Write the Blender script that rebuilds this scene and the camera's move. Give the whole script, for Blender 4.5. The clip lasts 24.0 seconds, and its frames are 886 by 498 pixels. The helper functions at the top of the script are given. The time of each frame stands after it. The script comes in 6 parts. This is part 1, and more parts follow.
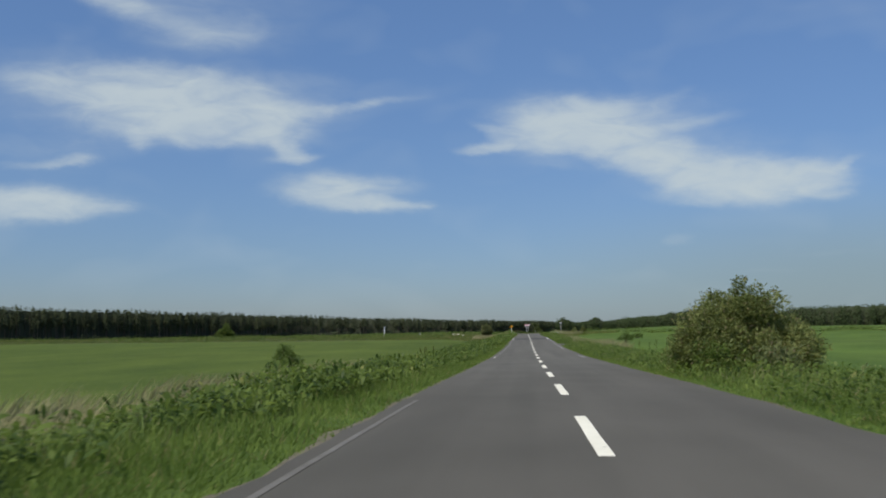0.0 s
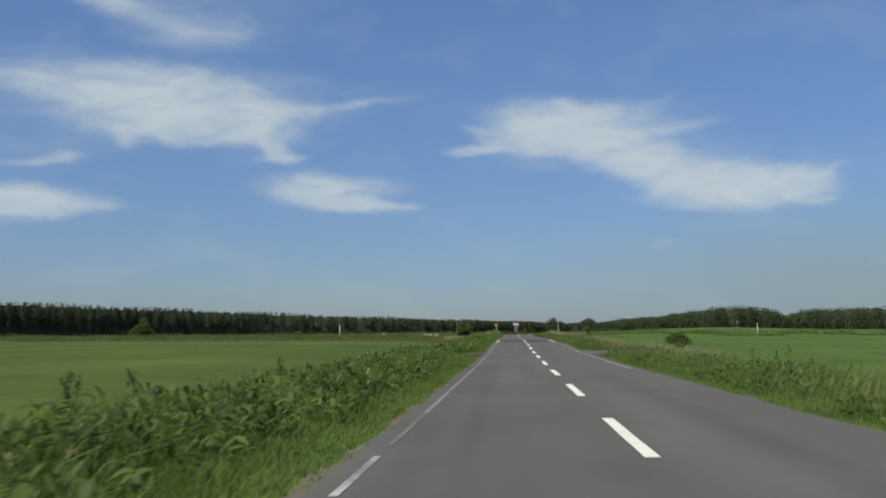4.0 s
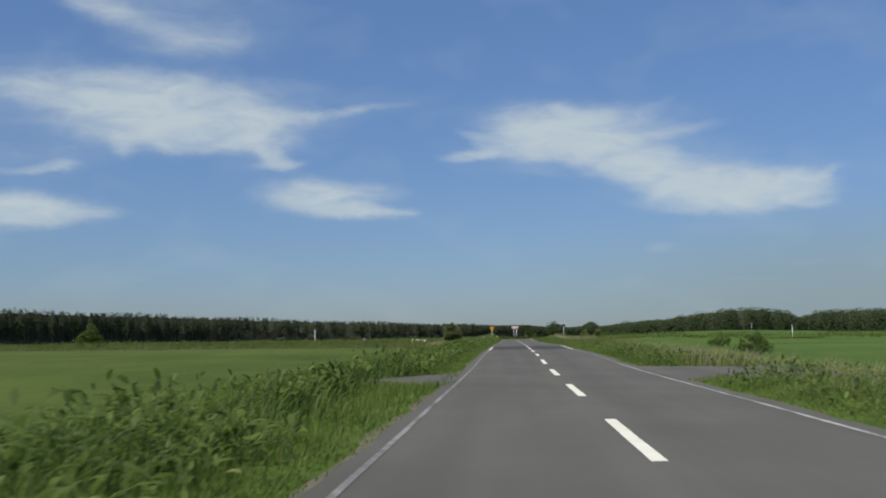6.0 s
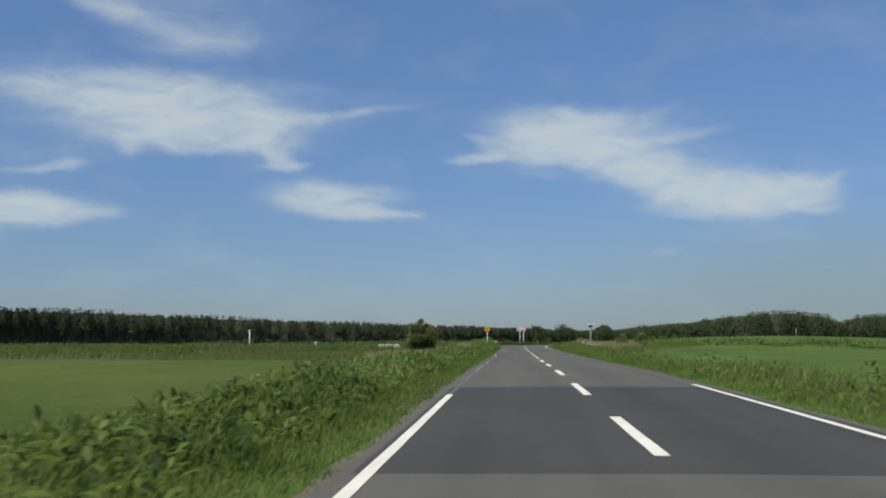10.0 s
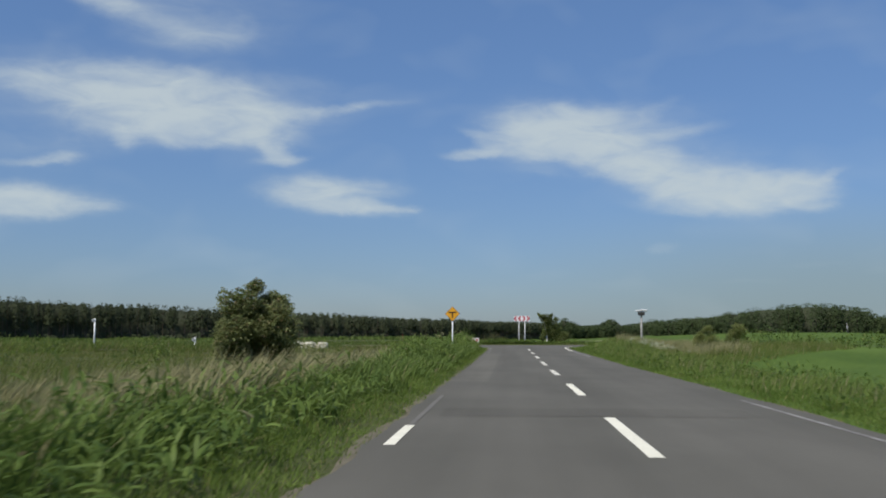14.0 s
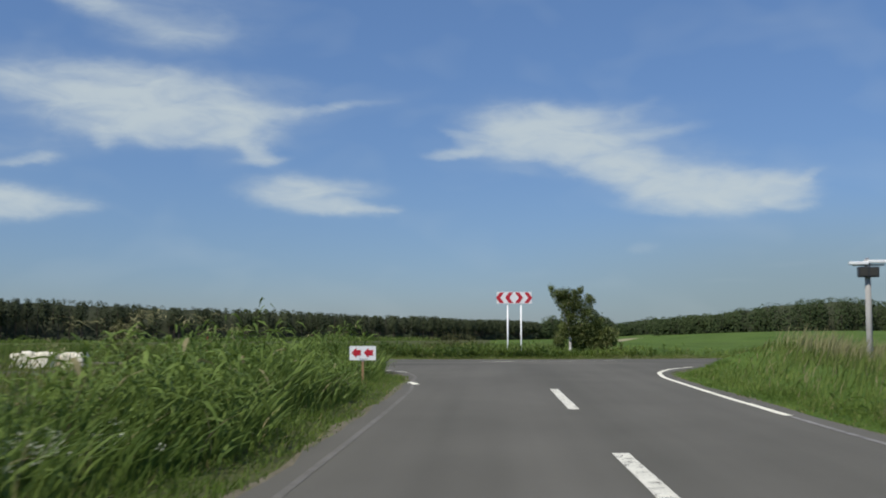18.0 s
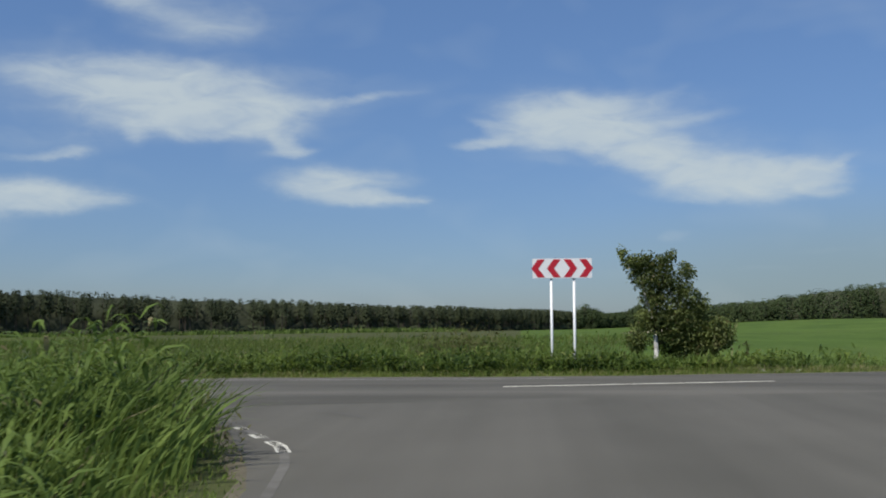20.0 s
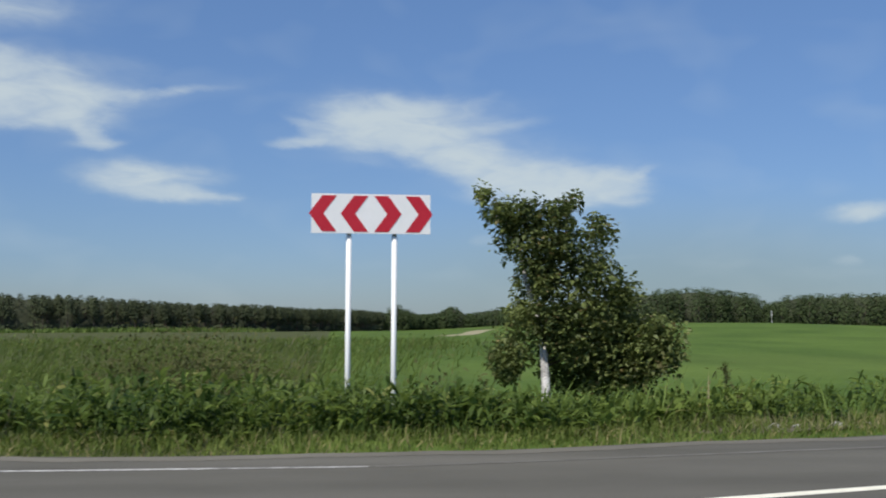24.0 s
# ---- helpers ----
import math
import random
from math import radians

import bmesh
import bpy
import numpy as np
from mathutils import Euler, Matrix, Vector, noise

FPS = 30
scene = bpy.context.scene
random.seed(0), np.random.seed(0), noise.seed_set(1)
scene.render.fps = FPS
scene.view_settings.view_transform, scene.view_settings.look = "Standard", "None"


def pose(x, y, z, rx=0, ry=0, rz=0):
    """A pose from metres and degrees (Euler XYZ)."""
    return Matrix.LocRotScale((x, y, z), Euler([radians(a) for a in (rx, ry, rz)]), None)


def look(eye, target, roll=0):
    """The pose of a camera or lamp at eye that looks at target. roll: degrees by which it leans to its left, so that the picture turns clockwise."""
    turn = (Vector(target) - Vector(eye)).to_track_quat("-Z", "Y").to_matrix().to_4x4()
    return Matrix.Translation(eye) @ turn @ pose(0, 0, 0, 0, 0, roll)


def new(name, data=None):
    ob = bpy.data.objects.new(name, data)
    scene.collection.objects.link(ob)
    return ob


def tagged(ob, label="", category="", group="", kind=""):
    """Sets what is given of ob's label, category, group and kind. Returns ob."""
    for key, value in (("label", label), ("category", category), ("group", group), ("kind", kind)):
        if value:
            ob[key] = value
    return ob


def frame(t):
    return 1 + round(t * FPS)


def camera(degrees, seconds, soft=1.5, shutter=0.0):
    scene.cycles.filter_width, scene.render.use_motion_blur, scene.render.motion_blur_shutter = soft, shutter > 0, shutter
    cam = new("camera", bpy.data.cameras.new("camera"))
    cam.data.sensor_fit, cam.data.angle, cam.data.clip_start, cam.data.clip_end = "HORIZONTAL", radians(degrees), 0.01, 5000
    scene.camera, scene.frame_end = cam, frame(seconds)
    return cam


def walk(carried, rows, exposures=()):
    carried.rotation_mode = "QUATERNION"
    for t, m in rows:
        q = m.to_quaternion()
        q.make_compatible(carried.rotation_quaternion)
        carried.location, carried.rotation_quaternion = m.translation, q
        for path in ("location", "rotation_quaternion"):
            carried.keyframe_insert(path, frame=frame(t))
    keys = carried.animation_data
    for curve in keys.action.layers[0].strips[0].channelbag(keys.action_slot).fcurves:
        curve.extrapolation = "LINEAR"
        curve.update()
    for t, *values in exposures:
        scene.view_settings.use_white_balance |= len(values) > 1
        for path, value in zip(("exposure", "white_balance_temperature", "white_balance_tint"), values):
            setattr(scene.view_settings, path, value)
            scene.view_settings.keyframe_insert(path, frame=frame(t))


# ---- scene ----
LENS = 44.52
cam = camera(LENS, 24.0, soft=1.9, shutter=0.2)
PATH = [
    (0.0, 0.57, -9.52, 1.513, 94.28, 0.82, 4.35),
    (0.5, 0.46, -2.55, 1.492, 94.22, 0.86, 4.45),
    (1.0, 0.31, 4.52, 1.420, 94.05, 0.84, 4.39),
    (1.5, 0.18, 11.72, 1.378, 94.05, 0.92, 4.20),
    (3.5, -0.01, 42.40, 1.036, 94.09, -0.05, 4.08),
    (4.0, -0.03, 49.93, 0.959, 94.35, 0.30, 3.60),
    (4.5, -0.03, 57.43, 0.889, 94.40, 0.47, 3.33),
    (5.0, -0.02, 64.98, 0.820, 94.28, 0.79, 3.27),
    (5.5, -0.01, 72.65, 0.809, 94.73, 1.04, 3.32),
    (6.0, -0.03, 80.45, 0.808, 94.64, 0.73, 3.52),
    (6.5, -0.01, 88.12, 0.780, 94.52, 0.88, 3.55),
    (7.0, -0.02, 95.76, 0.776, 94.64, 0.64, 3.54),
    (7.5, -0.03, 103.40, 0.760, 94.50, -0.01, 3.66),
    (8.0, -0.04, 110.96, 0.785, 94.74, 0.19, 3.74),
    (8.5, 0.00, 118.16, 0.850, 95.09, 0.33, 3.41),
    (9.0, 0.01, 125.22, 0.895, 94.92, 0.03, 3.44),
    (9.5, -0.07, 132.35, 0.965, 94.82, 0.08, 3.76),
    (11.5, -0.13, 163.30, 1.127, 94.74, 0.31, 3.46),
    (12.0, -0.14, 170.60, 1.120, 94.57, -1.12, 2.99),
    (12.5, -0.11, 177.89, 1.116, 94.20, 0.13, 3.08),
    (13.0, -0.04, 185.16, 1.046, 94.26, -0.30, 3.01),
    (13.5, -0.04, 192.65, 1.085, 94.46, 0.14, 3.30),
    (14.0, -0.08, 200.09, 1.066, 94.53, -0.16, 3.49),
    (14.5, -0.18, 207.39, 1.064, 94.36, -0.25, 4.04),
    (15.0, -0.23, 214.42, 1.017, 94.36, -0.82, 4.10),
    (15.5, -0.26, 221.64, 1.036, 94.39, -0.19, 4.25),
    (16.0, -0.25, 228.97, 1.063, 94.38, 0.30, 3.65),
    (16.5, -0.18, 236.19, 1.040, 94.29, 0.41, 3.04),
    (17.0, -0.09, 243.00, 1.013, 94.37, 0.12, 2.52),
    (17.5, 0.03, 249.34, 1.062, 94.52, 0.30, 2.32),
    (18.0, 0.12, 255.16, 1.081, 94.53, 0.02, 2.51),
    (18.5, 0.15, 260.57, 1.175, 94.49, -0.21, 2.72),
    (20.5, 0.04, 275.49, 1.249, 93.94, 0.50, 4.43),
    (21.0, 0.01, 277.73, 1.265, 93.96, 0.36, 4.57),
    (21.5, 0.00, 279.48, 1.280, 93.89, 0.22, 4.54),
    (22.0, -0.02, 281.00, 1.269, 93.85, 0.08, 4.41),
    (22.5, 0.01, 282.34, 1.262, 93.77, -0.25, 3.98),
    (23.0, 0.11, 283.56, 1.247, 93.70, -0.40, 2.03),
    (23.5, 0.32, 284.58, 1.238, 93.81, -0.37, -1.11),
    (24.0, 0.62, 285.58, 1.253, 94.03, -0.17, -5.82),
]
walk(cam, [(t, pose(x, y, z, rx, ry, rz)) for t, x, y, z, rx, ry, rz in PATH],
     exposures=[(0.0, 0.0), (19.5, 0.0), (21.5, 0.05), (24.0, 0.12)])

# ---- sky and sun ----
SUN_AZ, SUN_EL = radians(222), radians(55)      # azimuth clockwise from +y
world = bpy.data.worlds.new("sky")
scene.world = world
world.use_nodes = True
wt = world.node_tree
wt.nodes.clear()


def wnode(kind, **values):
    n = wt.nodes.new(kind)
    for key, value in values.items():
        n.inputs[key].default_value = value
    return n


def wmath(op, a, b=None):
    n = wt.nodes.new("ShaderNodeMath")
    n.operation = op
    for i, v in enumerate((a, b)):
        if v is None:
            continue
        if isinstance(v, (int, float)):
            n.inputs[i].default_value = v
        else:
            wt.links.new(v, n.inputs[i])
    return n.outputs[0]


coord = wt.nodes.new("ShaderNodeTexCoord")
sky = wt.nodes.new("ShaderNodeTexSky")
sky.sky_type = "NISHITA"
sky.sun_disc = False
sky.sun_elevation = SUN_EL
sky.sun_rotation = SUN_AZ
sky.air_density, sky.dust_density, sky.ozone_density = 1.0, 0.35, 3.0
sep = wt.nodes.new("ShaderNodeSeparateXYZ")
wt.links.new(coord.outputs["Generated"], sep.inputs[0])
az = wmath("MULTIPLY", wmath("ARCTAN2", sep.outputs[0], sep.outputs[1]), 57.2958)
el = wmath("MULTIPLY", wmath("ARCSINE", sep.outputs[2]), 57.2958)
flat = wt.nodes.new("ShaderNodeCombineXYZ")
wt.links.new(az, flat.inputs[0])
wt.links.new(el, flat.inputs[1])


def sky_noise(scale, stretch, detail, rough, distort=0.0):
    m = wt.nodes.new("ShaderNodeMapping")
    m.inputs["Scale"].default_value = (scale, scale * stretch, 1)
    m.inputs["Rotation"].default_value = (0, 0, radians(-7))
    n = wt.nodes.new("ShaderNodeTexNoise")
    n.inputs["Scale"].default_value = 1.0
    n.inputs["Detail"].default_value = detail
    n.inputs["Roughness"].default_value = rough
    n.inputs["Distortion"].default_value = distort
    wt.links.new(flat.outputs[0], m.inputs["Vector"])
    wt.links.new(m.outputs[0], n.inputs["Vector"])
    return n


warp = sky_noise(0.42, 1.9, 5, 0.6)
bend = wt.nodes.new("ShaderNodeVectorMath")
bend.operation = "MULTIPLY_ADD"
wt.links.new(warp.outputs["Color"], bend.inputs[0])
bend.inputs[1].default_value = (1.9, 0.75, 0)
sub = wt.nodes.new("ShaderNodeVectorMath")
sub.operation = "SUBTRACT"
wt.links.new(flat.outputs[0], sub.inputs[0])
sub.inputs[1].default_value = (0.95, 0.375, 0)
wt.links.new(sub.outputs[0], bend.inputs[2])
cover = 0.0


def cloud(a, e, w, h, tilt, amount):
    """One soft bank of cloud: azimuth, elevation, half width, half height and tilt in degrees."""
    global cover
    m = wt.nodes.new("ShaderNodeMapping")
    m.vector_type = "TEXTURE"
    m.inputs["Location"].default_value = (a, e, 0)
    m.inputs["Rotation"].default_value = (0, 0, radians(tilt))
    m.inputs["Scale"].default_value = (w * 1.75, h * 1.95, 1)
    wt.links.new(bend.outputs[0], m.inputs["Vector"])
    ln = wt.nodes.new("ShaderNodeVectorMath")
    ln.operation = "LENGTH"
    wt.links.new(m.outputs[0], ln.inputs[0])
    r = wt.nodes.new("ShaderNodeMapRange")
    r.interpolation_type = "SMOOTHSTEP"
    r.inputs["From Min"].default_value, r.inputs["From Max"].default_value = 1.0, 0.1
    r.inputs["To Min"].default_value, r.inputs["To Max"].default_value = 0.0, amount
    wt.links.new(ln.outputs["Value"], r.inputs["Value"])
    cover = r.outputs[0] if isinstance(cover, float) else wmath("SUBTRACT", 1.0, wmath("MULTIPLY", wmath("SUBTRACT", 1.0, cover), wmath("SUBTRACT", 1.0, r.outputs[0])))


# the long bank with its tapering end, hooks and streak
cloud(-23.6, 12.4, 3.12, 0.60, -6, 0.50)
cloud(-18.5, 11.7, 4.28, 1.40, -4, 1.0)
cloud(-18.8, 13.2, 3.99, 0.45, -2, 0.30)
cloud(-14.5, 11.3, 2.94, 1.10, -10, 0.75)
cloud(-20.1, 10.0, 0.62, 0.60, 40, 0.50)
cloud(-17.3, 10.2, 3.16, 0.45, -2, 0.45)
cloud(-12.6, 9.8, 1.33, 0.50, -30, 0.60)
cloud(-12.1, 9.1, 1.25, 0.20, 8, 0.45)
cloud(-9.1, 11.8, 2.86, 0.20, 7, 0.45)
cloud(-11.5, 11.5, 2.09, 0.45, 0, 0.40)
cloud(-12.1, 12.9, 3.58, 0.64, -4, 0.20)
# thin cloud above it
cloud(-21.0, 16.6, 3.09, 0.55, -16, 0.50)
cloud(-18.4, 16.2, 4.20, 1.25, -12, 0.34)
cloud(-16.5, 15.2, 2.60, 0.70, 4, 0.28)
cloud(-13.6, 15.7, 3.60, 0.90, 0, 0.20)
cloud(-18.0, 18.4, 6.00, 1.20, -8, 0.30)
# faint veils round the banks
cloud(-17.5, 12.0, 8.50, 2.10, -4, 0.30)
cloud(-24.5, 11.5, 4.00, 2.20, 0, 0.22)
cloud(-9.3, 7.2, 4.20, 1.15, -3, 0.24)
cloud(-25.0, 6.6, 5.00, 1.10, 0, 0.22)
cloud(3.0, 10.6, 5.20, 1.75, -5, 0.28)
cloud(10.5, 8.3, 6.50, 1.70, -12, 0.28)
cloud(7.5, 11.2, 4.00, 0.80, 6, 0.20)
cloud(-24.0, 9.0, 3.60, 0.80, 4, 0.20)
# small banks below
cloud(-23.4, 8.7, 1.13, 0.22, 8, 0.50)
cloud(-25.4, 8.4, 1.58, 0.17, 2, 0.25)
cloud(-25.3, 6.7, 3.68, 0.56, -2, 0.90)
cloud(-26.1, 6.0, 2.86, 0.44, 4, 0.60)
cloud(-22.1, 6.6, 1.64, 0.23, -3, 0.40)
cloud(-10.4, 7.5, 2.44, 0.66, -4, 0.85)
cloud(-8.6, 6.7, 2.84, 0.36, -3, 0.70)
cloud(-7.1, 7.7, 1.65, 0.36, -3, 0.35)
cloud(-6.0, 6.6, 1.35, 0.15, 2, 0.40)
# the broken bank across the road
cloud(-2.1, 9.5, 1.66, 0.21, 2, 0.50)
cloud(-1.9, 10.5, 1.06, 0.24, -20, 0.25)
cloud(2.3, 10.6, 3.13, 1.05, -6, 1.0)
cloud(1.4, 9.7, 2.99, 0.42, 2, 0.65)
cloud(3.8, 11.7, 2.67, 0.45, -5, 0.35)
cloud(4.7, 9.4, 2.36, 0.70, -22, 0.75)
cloud(7.4, 11.6, 1.31, 0.35, 25, 0.20)
cloud(8.6, 10.4, 2.58, 0.26, 8, 0.32)
cloud(7.0, 10.6, 1.74, 0.41, 0, 0.22)
cloud(7.8, 8.4, 3.17, 0.95, -24, 0.90)
cloud(11.2, 7.5, 3.35, 0.98, -6, 1.0)
cloud(14.5, 7.3, 1.89, 0.75, 6, 0.75)
cloud(16.2, 8.0, 0.85, 0.17, 22, 0.40)
cloud(15.8, 6.4, 0.79, 0.22, 10, 0.35)
cloud(8.9, 6.6, 2.56, 0.33, -5, 0.35)
cloud(1.7, 8.7, 1.49, 0.24, -8, 0.20)
cloud(-4.6, 12.6, 1.82, 0.47, 12, 0.16)
# low scraps near the horizon
cloud(8.1, 4.5, 0.74, 0.26, 8, 0.30)
cloud(15.5, 3.6, 1.99, 0.16, 0, 0.16)
cloud(12.4, 2.8, 1.92, 0.16, 0, 0.14)
cloud(20.6, 3.2, 2.70, 0.22, 0, 0.18)
cloud(25.8, 2.7, 3.30, 0.40, 0, 0.18)
cloud(26.3, 3.3, 0.60, 0.24, 0, 0.40)
cloud(27.2, 5.7, 1.74, 0.39, 3, 0.75)
# the rest of the sky
cloud(46, 14, 12, 2.5, 4, 0.9)
cloud(-48, 12, 11, 2.2, -3, 0.9)
cloud(75, 22, 14, 4, 6, 0.9)
cloud(-85, 25, 16, 4, -5, 0.9)
cloud(120, 15, 15, 3, 0, 0.8)
cloud(-135, 30, 15, 4, 0, 0.8)
cloud(165, 20, 12, 3, 0, 0.8)
wisp = sky_noise(0.40, 2.8, 3, 0.5, 0.9)
haze = sky_noise(0.16, 2.0, 2, 0.5, 0.4)
fine = sky_noise(1.5, 2.4, 4, 0.55, 0.5)
ragged = wmath("ADD", wmath("MULTIPLY", wmath("SUBTRACT", wisp.outputs[0], 0.5), 0.95),
               wmath("MULTIPLY", wmath("SUBTRACT", fine.outputs[0], 0.5), 0.16))
dens = wmath("MULTIPLY", cover, wmath("ADD", wmath("MULTIPLY", ragged, 1.0), 1.0))
soft = wt.nodes.new("ShaderNodeMapRange")
soft.interpolation_type = "SMOOTHSTEP"
soft.inputs["From Min"].default_value, soft.inputs["From Max"].default_value = 0.03, 1.12
soft.inputs["To Min"].default_value, soft.inputs["To Max"].default_value = 0.0, 0.88
wt.links.new(dens, soft.inputs["Value"])
veil = wmath("MULTIPLY", wmath("MAXIMUM", wmath("SUBTRACT", haze.outputs[0], 0.5), 0.0), 0.45)
total = wmath("MINIMUM", wmath("ADD", soft.outputs[0], veil), 0.9)
mix = wt.nodes.new("ShaderNodeMix")
mix.data_type = "RGBA"
wt.links.new(total, mix.inputs["Factor"])
tint = wt.nodes.new("ShaderNodeMix")
tint.data_type, tint.blend_type = "RGBA", "MULTIPLY"
tint.inputs["Factor"].default_value = 1.0
wt.links.new(sky.outputs[0], tint.inputs["A"])
lift = wt.nodes.new("ShaderNodeMapRange")
lift.inputs["From Min"].default_value, lift.inputs["From Max"].default_value = -1.0, 19.0
wt.links.new(el, lift.inputs["Value"])
band = wt.nodes.new("ShaderNodeValToRGB")
band.color_ramp.elements[0].color, band.color_ramp.elements[1].color = (0.485, 0.59, 0.825, 1), (0.845, 0.98, 1.18, 1)
wt.links.new(lift.outputs[0], band.inputs[0])
wt.links.new(band.outputs[0], tint.inputs["B"])
low_bank, low_len, low_soft, murk = wt.nodes.new("ShaderNodeMapping"), wt.nodes.new("ShaderNodeVectorMath"), wt.nodes.new("ShaderNodeMapRange"), wt.nodes.new("ShaderNodeMix")
low_bank.vector_type = "TEXTURE"
low_bank.inputs["Location"].default_value, low_bank.inputs["Scale"].default_value = (19, 1.5, 0), (24, 6.5, 1)
wt.links.new(flat.outputs[0], low_bank.inputs["Vector"])
low_len.operation = "LENGTH"
wt.links.new(low_bank.outputs[0], low_len.inputs[0])
low_soft.interpolation_type = "SMOOTHSTEP"
low_soft.inputs["From Min"].default_value, low_soft.inputs["From Max"].default_value, low_soft.inputs["To Max"].default_value = 1.0, 0.1, 0.62
wt.links.new(low_len.outputs["Value"], low_soft.inputs["Value"])
murk.data_type = "RGBA"                         # a thin grey bank low over the fields
wt.links.new(low_soft.outputs[0], murk.inputs["Factor"])
wt.links.new(tint.outputs["Result"], murk.inputs["A"])
murk.inputs["B"].default_value = (2.6, 3.45, 3.75, 1)
wt.links.new(murk.outputs["Result"], mix.inputs["A"])
mix.inputs["B"].default_value = (5.9, 6.75, 7.1, 1)
bg = wt.nodes.new("ShaderNodeBackground")
bg.inputs["Strength"].default_value = 0.0895
wt.links.new(mix.outputs["Result"], bg.inputs["Color"])
wout = wt.nodes.new("ShaderNodeOutputWorld")
wt.links.new(bg.outputs[0], wout.inputs["Surface"])

sun_data = bpy.data.lights.new("sun", "SUN")
sun_data.energy, sun_data.angle, sun_data.color = 4.3, radians(0.53), (1.0, 0.95, 0.86)
sun = new("sun", sun_data)
to_sun = Vector((math.sin(SUN_AZ) * math.cos(SUN_EL), math.cos(SUN_AZ) * math.cos(SUN_EL), math.sin(SUN_EL)))
sun.matrix_world = look(to_sun * 50, (0, 0, 0))


# ---- materials ----
def material(name, base, rough=0.8, metal=0.0, vary=None, scale=6.0, bump=0.0, bump_scale=40.0, spec=0.3, detail=5.0):
    """A principled surface with colour drift at two scales and fine relief, in metres."""
    m = bpy.data.materials.new(name)
    m.use_nodes = True
    nt = m.node_tree
    p = nt.nodes["Principled BSDF"]
    p.inputs["Roughness"].default_value, p.inputs["Metallic"].default_value = rough, metal
    p.inputs["Specular IOR Level"].default_value = spec
    p.inputs["Base Color"].default_value = (*base, 1)
    tc = nt.nodes.new("ShaderNodeTexCoord")
    if vary:
        big, small = nt.nodes.new("ShaderNodeTexNoise"), nt.nodes.new("ShaderNodeTexNoise")
        for n, s in ((big, scale), (small, scale * 9)):
            n.inputs["Scale"].default_value, n.inputs["Detail"].default_value = s, detail
            nt.links.new(tc.outputs["Object"], n.inputs["Vector"])
        add = nt.nodes.new("ShaderNodeMath")
        add.operation = "MULTIPLY_ADD"
        nt.links.new(small.outputs[0], add.inputs[0])
        add.inputs[1].default_value = 0.5
        half = nt.nodes.new("ShaderNodeMath")
        half.operation = "MULTIPLY"
        nt.links.new(big.outputs[0], half.inputs[0])
        half.inputs[1].default_value = 0.5
        nt.links.new(half.outputs[0], add.inputs[2])
        ramp = nt.nodes.new("ShaderNodeValToRGB")
        ramp.color_ramp.elements[0].position, ramp.color_ramp.elements[1].position = 0.36, 0.64
        ramp.color_ramp.elements[0].color, ramp.color_ramp.elements[1].color = (*base, 1), (*vary, 1)
        nt.links.new(add.outputs[0], ramp.inputs[0])
        nt.links.new(ramp.outputs[0], p.inputs["Base Color"])
    if bump:
        n, b = nt.nodes.new("ShaderNodeTexNoise"), nt.nodes.new("ShaderNodeBump")
        n.inputs["Scale"].default_value, n.inputs["Detail"].default_value = bump_scale, 4
        b.inputs["Strength"].default_value, b.inputs["Distance"].default_value = bump, 0.01
        nt.links.new(tc.outputs["Object"], n.inputs["Vector"])
        nt.links.new(n.outputs[0], b.inputs["Height"])
        nt.links.new(b.outputs[0], p.inputs["Normal"])
    return m


